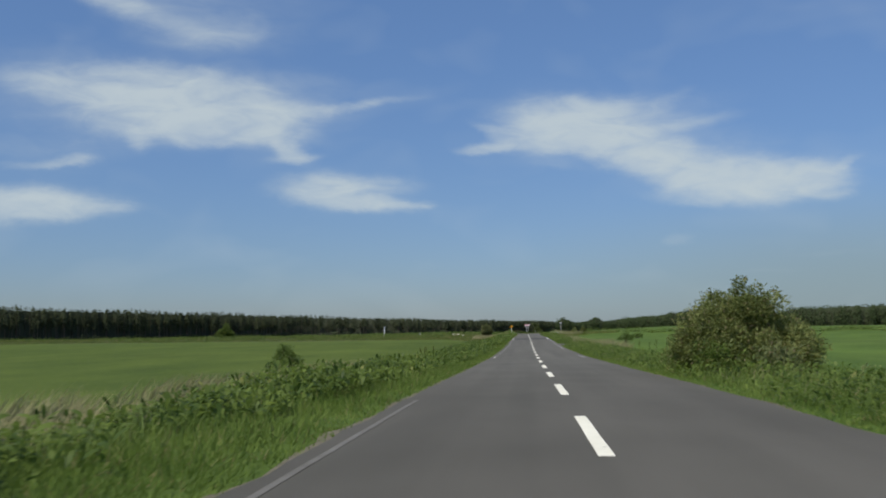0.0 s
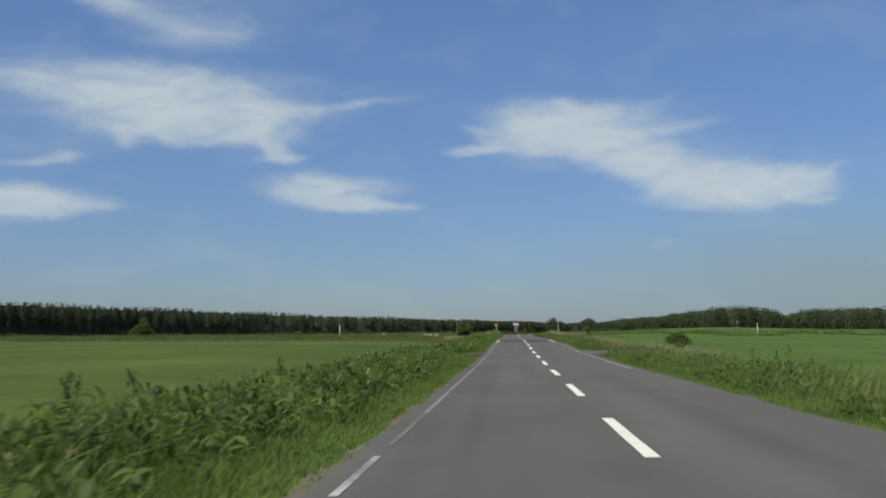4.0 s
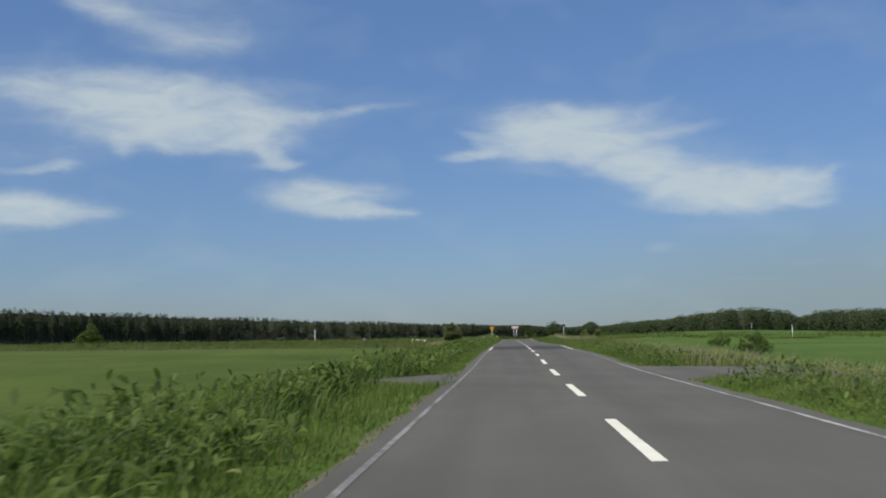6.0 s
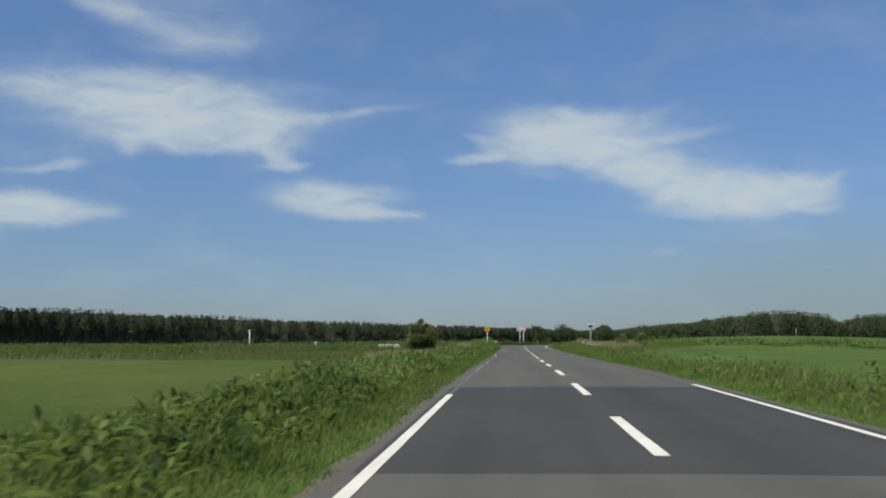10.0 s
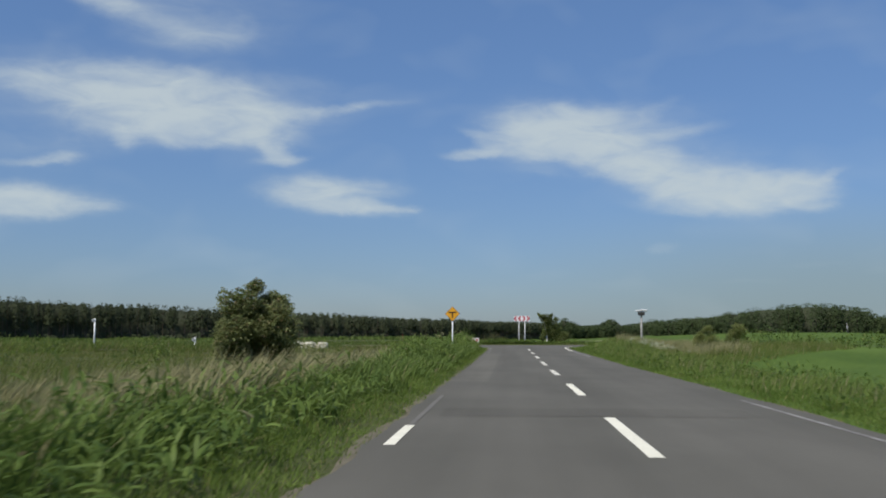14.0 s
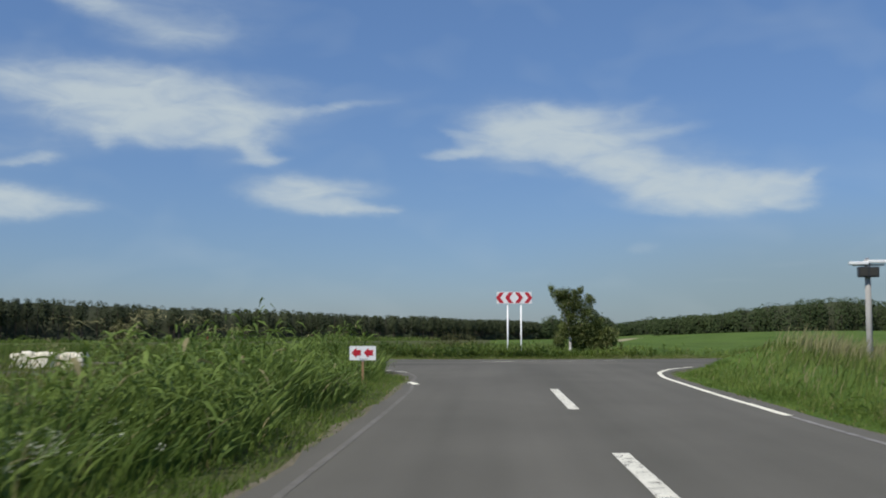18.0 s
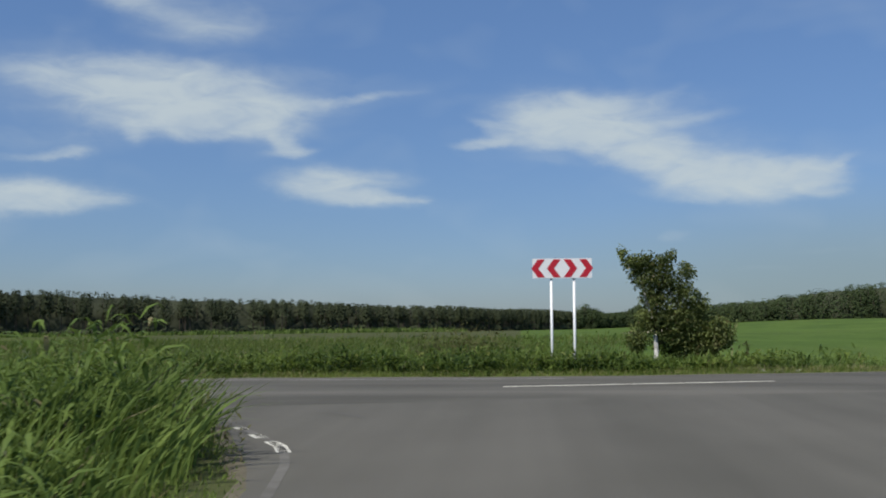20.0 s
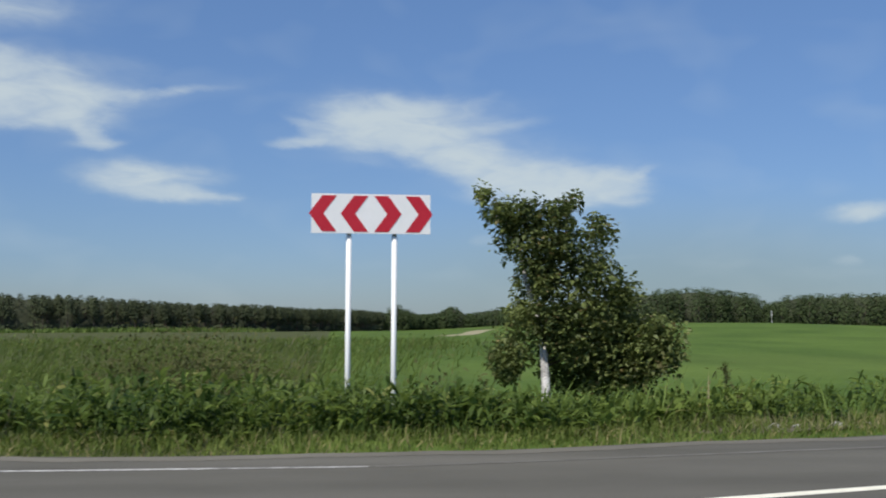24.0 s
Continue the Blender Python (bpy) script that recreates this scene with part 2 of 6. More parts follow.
def leaf_material(name, dark, light, dry=None, dry_share=0.0, through_light=0.35, rough=0.55, patch=0.5, each=0.55, spec=0.14):
    """Leaves: each one its own shade, drifting from patch to patch, with light coming through."""
    m = bpy.data.materials.new(name)
    m.use_nodes = True
    nt = m.node_tree
    p, out = nt.nodes["Principled BSDF"], nt.nodes["Material Output"]
    geo, tc = nt.nodes.new("ShaderNodeNewGeometry"), nt.nodes.new("ShaderNodeTexCoord")
    n = nt.nodes.new("ShaderNodeTexNoise")
    n.inputs["Scale"].default_value, n.inputs["Detail"].default_value = patch, 3
    nt.links.new(tc.outputs["Object"], n.inputs["Vector"])
    a = nt.nodes.new("ShaderNodeMath")
    a.operation = "MULTIPLY_ADD"
    nt.links.new(geo.outputs["Random Per Island"], a.inputs[0])
    a.inputs[1].default_value = each
    b = nt.nodes.new("ShaderNodeMath")
    b.operation = "MULTIPLY_ADD"
    nt.links.new(n.outputs[0], b.inputs[0])
    b.inputs[1].default_value, b.inputs[2].default_value = 1.6, -0.58
    nt.links.new(b.outputs[0], a.inputs[2])
    ramp = nt.nodes.new("ShaderNodeValToRGB")
    e = ramp.color_ramp.elements
    e[0].position, e[0].color = 0.1, (*dark, 1)
    e[1].position, e[1].color = 0.9, (*light, 1)
    nt.links.new(a.outputs[0], ramp.inputs[0])
    colour = ramp.outputs[0]
    if dry:
        c = nt.nodes.new("ShaderNodeMath")
        c.operation = "MULTIPLY"
        nt.links.new(geo.outputs["Random Per Island"], c.inputs[0])
        c.inputs[1].default_value = 37.0
        d = nt.nodes.new("ShaderNodeMath")
        d.operation = "FRACT"
        nt.links.new(c.outputs[0], d.inputs[0])
        less = nt.nodes.new("ShaderNodeMath")
        less.operation = "LESS_THAN"
        nt.links.new(d.outputs[0], less.inputs[0])
        less.inputs[1].default_value = dry_share
        mx = nt.nodes.new("ShaderNodeMix")
        mx.data_type = "RGBA"
        nt.links.new(less.outputs[0], mx.inputs["Factor"])
        nt.links.new(colour, mx.inputs["A"])
        mx.inputs["B"].default_value = (*dry, 1)
        colour = mx.outputs["Result"]
    nt.links.new(colour, p.inputs["Base Color"])
    p.inputs["Roughness"].default_value, p.inputs["Specular IOR Level"].default_value = rough, spec
    tr, ms = nt.nodes.new("ShaderNodeBsdfTranslucent"), nt.nodes.new("ShaderNodeMixShader")
    nt.links.new(colour, tr.inputs["Color"])
    ms.inputs[0].default_value = through_light
    nt.links.new(p.outputs[0], ms.inputs[1])
    nt.links.new(tr.outputs[0], ms.inputs[2])
    nt.links.new(ms.outputs[0], out.inputs["Surface"])
    return m




def asphalt_material(name, base, pale, across=False, mottle=0.45):
    """Rolled asphalt: fine aggregate, blotches, and long wheel tracks drawn along the road."""
    m = bpy.data.materials.new(name)
    m.use_nodes = True
    nt = m.node_tree
    p = nt.nodes["Principled BSDF"]
    p.inputs["Roughness"].default_value, p.inputs["Specular IOR Level"].default_value = 0.88, 0.22
    tc = nt.nodes.new("ShaderNodeTexCoord")

    def layer(scale, stretch, detail, rough=0.55):
        mp, n = nt.nodes.new("ShaderNodeMapping"), nt.nodes.new("ShaderNodeTexNoise")
        mp.inputs["Scale"].default_value = (stretch, 1, 1) if across else (1, stretch, 1)
        n.inputs["Scale"].default_value, n.inputs["Detail"].default_value, n.inputs["Roughness"].default_value = scale, detail, rough
        nt.links.new(tc.outputs["Object"], mp.inputs["Vector"])
        nt.links.new(mp.outputs[0], n.inputs["Vector"])
        return n.outputs[0]

    tracks, blotch, grit = layer(1.1, 0.02, 3), layer(0.45, 0.5, 5), layer(160, 1, 2, 0.7)
    total_shade = None
    for src, w in ((tracks, 0.5), (blotch, mottle), (grit, 0.35)):
        mul = nt.nodes.new("ShaderNodeMath")
        mul.operation = "MULTIPLY_ADD"
        nt.links.new(src, mul.inputs[0])
        mul.inputs[1].default_value = w
        if total_shade is None:
            mul.inputs[2].default_value = -0.15 - 0.5 * (mottle - 0.45)
        else:
            nt.links.new(total_shade, mul.inputs[2])
        total_shade = mul.outputs[0]
    ramp = nt.nodes.new("ShaderNodeValToRGB")
    e = ramp.color_ramp.elements
    e[0].position, e[0].color = 0.34, (*base, 1)
    e[1].position, e[1].color = 0.66, (*pale, 1)
    nt.links.new(total_shade, ramp.inputs[0])
    # tone multiplied down to about 0.8 from y 44 to y 2
    along, ramp_y, dim = nt.nodes.new("ShaderNodeSeparateXYZ"), nt.nodes.new("ShaderNodeMapRange"), nt.nodes.new("ShaderNodeMix")
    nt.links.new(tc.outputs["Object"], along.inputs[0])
    nt.links.new(along.outputs[1], ramp_y.inputs["Value"])
    ramp_y.inputs["From Min"].default_value, ramp_y.inputs["From Max"].default_value = 44.0, 2.0
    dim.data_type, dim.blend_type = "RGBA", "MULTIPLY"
    nt.links.new(ramp_y.outputs[0], dim.inputs["Factor"])
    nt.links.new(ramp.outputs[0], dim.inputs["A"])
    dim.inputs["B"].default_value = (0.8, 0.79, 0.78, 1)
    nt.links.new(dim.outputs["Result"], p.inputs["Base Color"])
    bp = nt.nodes.new("ShaderNodeBump")
    bp.inputs["Strength"].default_value, bp.inputs["Distance"].default_value = 0.3, 0.004
    nt.links.new(grit, bp.inputs["Height"])
    nt.links.new(bp.outputs[0], p.inputs["Normal"])
    return m


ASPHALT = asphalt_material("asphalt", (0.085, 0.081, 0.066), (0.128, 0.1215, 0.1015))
CROSS_ASPHALT = asphalt_material("cross_road_asphalt", (0.08, 0.076, 0.062), (0.135, 0.128, 0.107), True, 0.75)
OLD_LANE = asphalt_material("old_lane_asphalt", (0.096, 0.091, 0.074), (0.141, 0.134, 0.111), False, 0.7)
FRESH = asphalt_material("fresh_asphalt", (0.05, 0.047, 0.042), (0.074, 0.07, 0.063))
STAINED = asphalt_material("stained_asphalt", (0.072, 0.068, 0.055), (0.12, 0.114, 0.094))
TAR = material("tar", (0.045, 0.043, 0.038), 0.6, spec=0.3)
WHITE_LINE = material("road_paint", (0.68, 0.655, 0.53), 0.7, vary=(0.81, 0.785, 0.65), scale=1.2, bump=0.2, bump_scale=60)


def chip(m, amount, bare):
    """Flakes worn out of a coat of paint down to the asphalt."""
    nt = m.node_tree
    p = nt.nodes["Principled BSDF"]
    under = p.inputs["Base Color"].links[0].from_socket
    tc, n, r, mx = (nt.nodes.new(k) for k in ("ShaderNodeTexCoord", "ShaderNodeTexNoise", "ShaderNodeMapRange", "ShaderNodeMix"))
    n.inputs["Scale"].default_value, n.inputs["Detail"].default_value, n.inputs["Roughness"].default_value = 11.0, 7.0, 0.75
    r.inputs["From Min"].default_value, r.inputs["From Max"].default_value = amount, amount - 0.04
    mx.data_type = "RGBA"
    mx.inputs["B"].default_value = (*bare, 1)
    nt.links.new(tc.outputs["Object"], n.inputs["Vector"])
    nt.links.new(n.outputs[0], r.inputs["Value"])
    nt.links.new(r.outputs[0], mx.inputs["Factor"])
    nt.links.new(under, mx.inputs["A"])
    nt.links.new(mx.outputs["Result"], p.inputs["Base Color"])


chip(WHITE_LINE, 0.36, (0.12, 0.112, 0.092))
CRACKED_LINE = material("cracked_road_paint", (0.5, 0.485, 0.41), 0.8, vary=(0.76, 0.74, 0.63), scale=7.0, bump=0.3, bump_scale=50, detail=8.0)
chip(CRACKED_LINE, 0.44, (0.12, 0.112, 0.092))
FAINT_LINE = material("faint_road_paint", (0.105, 0.099, 0.083), 0.85, vary=(0.168, 0.16, 0.14), scale=0.5, bump=0.2, bump_scale=70)
PALE_LINE = material("half_worn_road_paint", (0.13, 0.124, 0.114), 0.85, vary=(0.5, 0.49, 0.46), scale=1.1, bump=0.2, bump_scale=70)
WORN_LINE = material("worn_road_paint", (0.115, 0.108, 0.098), 0.85, vary=(0.29, 0.28, 0.262), scale=0.5, bump=0.2, bump_scale=70)
GRAVEL = material("gravel", (0.085, 0.076, 0.05), 0.95, vary=(0.165, 0.146, 0.10), scale=2.5, bump=0.8, bump_scale=35)
GRIT = asphalt_material("gritty_asphalt", (0.115, 0.107, 0.086), (0.175, 0.163, 0.132))
PALE_GRAVEL = material("pale_gravel", (0.20, 0.185, 0.14), 0.95, vary=(0.36, 0.34, 0.27), scale=2.5, bump=0.8, bump_scale=35)
STEEL_WHITE = material("white_painted_steel", (0.84, 0.84, 0.83), 0.4, vary=(0.88, 0.88, 0.87), scale=3, spec=0.5)
ZINC = material("galvanised_steel", (0.35, 0.36, 0.36), 0.45, 0.7, vary=(0.48, 0.48, 0.48), scale=8)
SIGN_WHITE = material("white_sign_sheet", (0.80, 0.80, 0.80), 0.45, vary=(0.84, 0.84, 0.84), scale=1.5, spec=0.4)
SIGN_RED = material("red_sign_sheet", (0.46, 0.014, 0.03), 0.45, vary=(0.51, 0.02, 0.038), scale=1.5, spec=0.4)
SIGN_YELLOW = material("yellow_sign_sheet", (0.72, 0.33, 0.012), 0.45, vary=(0.76, 0.36, 0.02), scale=1.5, spec=0.4)
SIGN_BLACK = material("black_sign_sheet", (0.03, 0.02, 0.017), 0.5)
WOOD = material("weathered_wood", (0.30, 0.17, 0.09), 0.85, vary=(0.38, 0.24, 0.14), scale=10, bump=0.4, bump_scale=50)
CONCRETE = material("concrete", (0.30, 0.29, 0.27), 0.9, vary=(0.40, 0.39, 0.36), scale=4, bump=0.4, bump_scale=40)
PLASTIC_DARK = material("dark_plastic", (0.03, 0.032, 0.036), 0.5)
WRAP = material("white_bale_wrap", (0.62, 0.55, 0.40), 0.6, vary=(0.86, 0.83, 0.74), scale=1.6, bump=0.6, bump_scale=9)
STONE = material("stone", (0.26, 0.25, 0.23), 0.9, vary=(0.42, 0.41, 0.38), scale=7, bump=0.6, bump_scale=40)
SAND = material("sandy_track", (0.24, 0.22, 0.13), 0.95, vary=(0.34, 0.30, 0.19), scale=0.6, bump=0.4, bump_scale=20)
BIRCH_BARK = material("birch_bark", (0.10, 0.09, 0.08), 0.8, vary=(0.82, 0.79, 0.74), scale=5, bump=0.4, bump_scale=30)
BARK = material("bark", (0.07, 0.055, 0.04), 0.9, vary=(0.14, 0.115, 0.09), scale=6, bump=0.6, bump_scale=30)
VERGE = leaf_material("verge_grass", (0.078, 0.13, 0.02), (0.185, 0.255, 0.056), (0.26, 0.22, 0.10), 0.05)
TALL = leaf_material("tall_grass", (0.062, 0.106, 0.022), (0.168, 0.232, 0.056), (0.26, 0.24, 0.11), 0.03)
REED = leaf_material("reed", (0.07, 0.118, 0.024), (0.19, 0.262, 0.064), (0.28, 0.25, 0.13), 0.025)
PLUME = leaf_material("seed_plume", (0.21, 0.20, 0.095), (0.37, 0.345, 0.18), None, 0, 0.35, 0.8)
BROAD = leaf_material("broad_leaf", (0.044, 0.082, 0.016), (0.195, 0.262, 0.056), (0.28, 0.29, 0.09), 0.02, 0.48, 0.52, spec=0.22)
BIRCH_LEAF = leaf_material("birch_leaf", (0.066, 0.092, 0.028), (0.25, 0.29, 0.092), (0.28, 0.23, 0.1), 0.03, 0.4, 0.52, spec=0.25)
WILLOW_LEAF = leaf_material("willow_leaf", (0.15, 0.185, 0.055), (0.36, 0.385, 0.14), (0.34, 0.29, 0.15), 0.06, 0.55)
WOODS = leaf_material("forest_leaf", (0.062, 0.076, 0.042), (0.096, 0.114, 0.06), None, 0, 0.3, 0.95, 0.05, 0.18, 0.05)
WOODS_DARK = material("forest_inside_shade", (0.05, 0.056, 0.036), 0.95, vary=(0.074, 0.083, 0.052), scale=0.25, spec=0.05)
WOODS_LEAFY = leaf_material("broad_leaved_wood", (0.058, 0.082, 0.035), (0.084, 0.112, 0.047), None, 0, 0.3, 0.95, 0.05, 0.15, 0.05)
ROUGH = leaf_material("rough_grass", (0.105, 0.142, 0.032), (0.2, 0.225, 0.064), (0.29, 0.25, 0.13), 0.12, 0.45, 0.8, 0.2, 0.35)
ROUGH_GREEN = leaf_material("rough_green_grass", (0.088, 0.126, 0.03), (0.178, 0.228, 0.056), (0.22, 0.2, 0.09), 0.05, 0.5, 0.85, 0.22, 0.28)
MIXED = leaf_material("mixed_verge_grass", (0.092, 0.136, 0.028), (0.205, 0.262, 0.07), (0.3, 0.26, 0.14), 0.09, 0.45, 0.7)
MOWN = leaf_material("mown_verge_grass", (0.1, 0.142, 0.028), (0.22, 0.275, 0.07), (0.32, 0.28, 0.13), 0.13, 0.42)
STALK = leaf_material("seeding_stalk", (0.075, 0.08, 0.03), (0.145, 0.142, 0.056), None, 0, 0.25, 0.8)
GREY_LEAF = leaf_material("grey_green_leaf", (0.115, 0.145, 0.05), (0.33, 0.355, 0.155), (0.3, 0.24, 0.13), 0.08, 0.5)
FLOWER = leaf_material("yellow_flower", (0.45, 0.32, 0.02), (0.6, 0.45, 0.04), None, 0, 0.2)
WHITE_FLOWER = leaf_material("white_flower", (0.34, 0.38, 0.24), (0.6, 0.61, 0.5), None, 0, 0.2)


def field_material():
    """Meadow: two greens drifting over tens of metres, streaks of mowing and fine tufts."""
    m = bpy.data.materials.new("meadow")
    m.use_nodes = True
    nt = m.node_tree
    p = nt.nodes["Principled BSDF"]
    p.inputs["Roughness"].default_value, p.inputs["Specular IOR Level"].default_value = 0.9, 0.1
    tc = nt.nodes.new("ShaderNodeTexCoord")
    outs = []
    for s, d, stretch in ((0.035, 4, 1), (0.16, 6, 0.25), (2.2, 5, 0.6), (0.012, 2, 1)):
        mp, n = nt.nodes.new("ShaderNodeMapping"), nt.nodes.new("ShaderNodeTexNoise")
        mp.inputs["Scale"].default_value = (1, stretch, 1)
        mp.inputs["Rotation"].default_value = (0, 0, radians(14))
        n.inputs["Scale"].default_value, n.inputs["Detail"].default_value, n.inputs["Roughness"].default_value = s, d, 0.6
        nt.links.new(tc.outputs["Object"], mp.inputs["Vector"])
        nt.links.new(mp.outputs[0], n.inputs["Vector"])
        outs.append(n.outputs[0])
    shade = None
    for src, w in zip(outs, (0.8, 0.9, 0.55)):
        mul = nt.nodes.new("ShaderNodeMath")
        mul.operation = "MULTIPLY_ADD"
        nt.links.new(src, mul.inputs[0])
        mul.inputs[1].default_value = w
        if shade is None:
            mul.inputs[2].default_value = -0.625
        else:
            nt.links.new(shade, mul.inputs[2])
        shade = mul.outputs[0]
    ramp = nt.nodes.new("ShaderNodeValToRGB")
    e = ramp.color_ramp.elements
    e[0].position, e[0].color = 0.25, (0.047, 0.086, 0.015, 1)
    e[1].position, e[1].color = 0.78, (0.106, 0.162, 0.031, 1)
    nt.links.new(shade, ramp.inputs[0])
    dry = nt.nodes.new("ShaderNodeMapRange")
    dry.inputs["From Min"].default_value, dry.inputs["From Max"].default_value = 0.52, 0.75
    dry.inputs["To Max"].default_value = 0.35
    nt.links.new(outs[3], dry.inputs["Value"])
    mx = nt.nodes.new("ShaderNodeMix")
    mx.data_type = "RGBA"
    nt.links.new(dry.outputs[0], mx.inputs["Factor"])
    nt.links.new(ramp.outputs[0], mx.inputs["A"])
    mx.inputs["B"].default_value = (0.115, 0.135, 0.042, 1)
    cut, side, hay = nt.nodes.new("ShaderNodeSeparateXYZ"), nt.nodes.new("ShaderNodeMapRange"), nt.nodes.new("ShaderNodeMix")
    nt.links.new(tc.outputs["Object"], cut.inputs[0])
    nt.links.new(cut.outputs[0], side.inputs["Value"])
    side.inputs["From Min"].default_value, side.inputs["From Max"].default_value = 2.0, -8.0
    hay.data_type, hay.blend_type = "RGBA", "MULTIPLY"
    nt.links.new(side.outputs[0], hay.inputs["Factor"])
    nt.links.new(mx.outputs["Result"], hay.inputs["A"])
    hay.inputs["B"].default_value = (0.96, 0.84, 0.80, 1)      # the older hay crop of the other parcel
    def calc(op, a, b):
        n = nt.nodes.new("ShaderNodeMath")
        n.operation = op
        for k, v in enumerate((a, b)):
            if isinstance(v, (int, float)):
                n.inputs[k].default_value = v
            else:
                nt.links.new(v, n.inputs[k])
        return n.outputs[0]

    # unmown parcel between the hay meadow and the cross road, and the strip beside the verge
    stir = calc("MULTIPLY", calc("SUBTRACT", outs[1], 0.5), 16.0)
    north = calc("MULTIPLY", calc("ADD", calc("SUBTRACT", cut.outputs[1], 224.0), stir), calc("LESS_THAN", cut.outputs[1], 405.0))
    strip_edge = calc("MULTIPLY", calc("SUBTRACT", calc("ADD", cut.outputs[0], calc("MULTIPLY", cut.outputs[1], 0.23)), 34.4), 3.0)
    wild, tone = nt.nodes.new("ShaderNodeMapRange"), nt.nodes.new("ShaderNodeMix")
    wild.inputs["From Min"].default_value, wild.inputs["From Max"].default_value = -2.0, 2.0
    nt.links.new(calc("MAXIMUM", north, strip_edge), wild.inputs["Value"])
    tone.data_type = "RGBA"
    nt.links.new(calc("MULTIPLY", wild.outputs[0], calc("LESS_THAN", cut.outputs[0], 0.0)), tone.inputs["Factor"])
    nt.links.new(hay.outputs["Result"], tone.inputs["A"])
    tone.inputs["B"].default_value = (0.07, 0.08, 0.03, 1)
    nt.links.new(tone.outputs["Result"], p.inputs["Base Color"])
    bp = nt.nodes.new("ShaderNodeBump")
    bp.inputs["Strength"].default_value, bp.inputs["Distance"].default_value = 0.6, 0.15
    nt.links.new(outs[2], bp.inputs["Height"])
    nt.links.new(bp.outputs[0], p.inputs["Normal"])
    return m


MEADOW = field_material()

# ---- the lie of the land ----
RNG = np.random.default_rng(7)
KNOTS = np.arange(-10, 301, 10.0)
HEIGHTS = np.array([0.45, 0.40, 0.33, 0.21, 0.08, -0.02, -0.12, -0.21, -0.24, -0.27, -0.30, -0.28, -0.28, -0.23, -0.10, -0.07, -0.04, 0.01, 0.05, 0.04, -0.01, -0.02, -0.04, -0.03, -0.03, -0.05, -0.01, 0.03, 0.06, 0.155, 0.185, 0.185])
LEFT, RIGHT = -1.53, 4.20          # edges of the carriageway
CENTRE = 1.253


def road_z(y):
    """Height of the road along its length."""
    y = np.asarray(y, float)
    return sum(np.interp(y + d, KNOTS, HEIGHTS) for d in (-3, 0, 3)) / 3


CROSS_X = np.linspace(-700, 700, 2801)
_slope = 0.07 + 0.24 * np.clip((CROSS_X + 4) / 5.5, 0, 1)
_slope = np.where(CROSS_X > 60, 0.24, _slope)
CROSS_Y = np.cumsum(_slope) * (CROSS_X[1] - CROSS_X[0])
CROSS_Y += 291.15 - np.interp(-0.23, CROSS_X, CROSS_Y)


def cross_y(x):
    """Centre line of the road that crosses at the end."""
    return np.interp(x, CROSS_X, CROSS_Y)


def far_edge(x):
    """y of the cross road's asphalt edge beyond the junction: straight, then bending away."""
    x = np.asarray(x, float)
    local = 294.62 + 0.235 * 0.5 * np.log1p(np.exp(np.clip((x - 1.0) / 0.5, -30, 40)))
    w = smooth(12, 50, np.abs(x))
    return local * (1 - w) + (cross_y(x) + 3.35) * w


def smooth(a, b, v):
    u = np.clip((v - a) / (b - a), 0, 1)
    return u * u * (3 - 2 * u)


def edge_left(y):
    """x of the carriageway's left edge, which flares into the junction."""
    return np.interp(y, (274, 278, 280, 282, 284, 286, 287.2, 288.5, 291), (LEFT, -1.58, -1.8, -2.3, -3.05, -3.9, -4.5, -6.5, -15))


def edge_right(y):
    return RIGHT + 4.5 * smooth(278, 291, y) ** 1.8 + 9 * smooth(288, 293, y) ** 2


def outside(x, y):
    """Metres beyond the nearest edge of a road."""
    main = np.maximum(np.maximum(edge_left(y) - x, x - edge_right(y)), (y - 292) * 0.9)
    cy = cross_y(x)
    cross = np.where(y > cy, y - far_edge(x), (cy - y) * 0.97 - 3.35)
    return np.minimum(main, cross)


def cross_dip(x):
    """How far along its fall to the left the cross road has come."""
    return smooth(5, 17, -np.asarray(x, float))


def ground_z(x, y):
    x, y = np.asarray(x, float), np.asarray(y, float)
    off = outside(x, y)
    dip = cross_dip(x) * smooth(266, 284, y)
    near = (road_z(y) - 0.42 * dip) * (1 - smooth(4, 40, off))
    bank = -0.03 * smooth(0.0, 0.3, off) - 0.66 * smooth(1.5, 6.0, off) * (1 - 0.6 * dip * (1 - smooth(8, 30, off))) + 0.16 * smooth(7, 14, off)
    bank = bank - 0.09 * on_entrance(x, y, 0.3)
    lump = 0.05 * np.sin(x * 0.9 + 1.3 * np.sin(y * 0.31)) * np.sin(y * 0.47 + 0.6) * smooth(0.6, 3, off)
    far = (2.7 * smooth(22, 95, x) - 1.5 * smooth(100, 140, x)) * smooth(335, 540, y) + 0.22 * np.sin(x * 0.021 + 1.0) * np.sin(y * 0.017 + 0.4) * smooth(15, 60, off)
    knoll = 0.6 * smooth(5.4, 8, x) * (1 - smooth(26, 45, x)) * smooth(256, 274, y) * (1 - smooth(0, 1, (y - 285.5) / 4))
    return near + np.where(off > 0, knoll + bank + lump + far - 0.01, -0.07)


def on_entrance(x, y, grow=0.0):
    """Whether a place lies on one of the two paved farm entrances."""
    w = (LEFT + 0.05 - x) / 2.82
    near_side = (w > -0.02) & (w < 1 + grow) & (y > 105.7 + 0.62 * w - grow) & (y < 113.4 - 4.77 * w + grow)
    v = (x - RIGHT + 0.05) / 4.85
    return near_side | ((v > 0) & (v < 1 + grow) & (y > 107.5 + 0.8 * v - grow) & (y < 117.5 - 1.6 * v + grow))


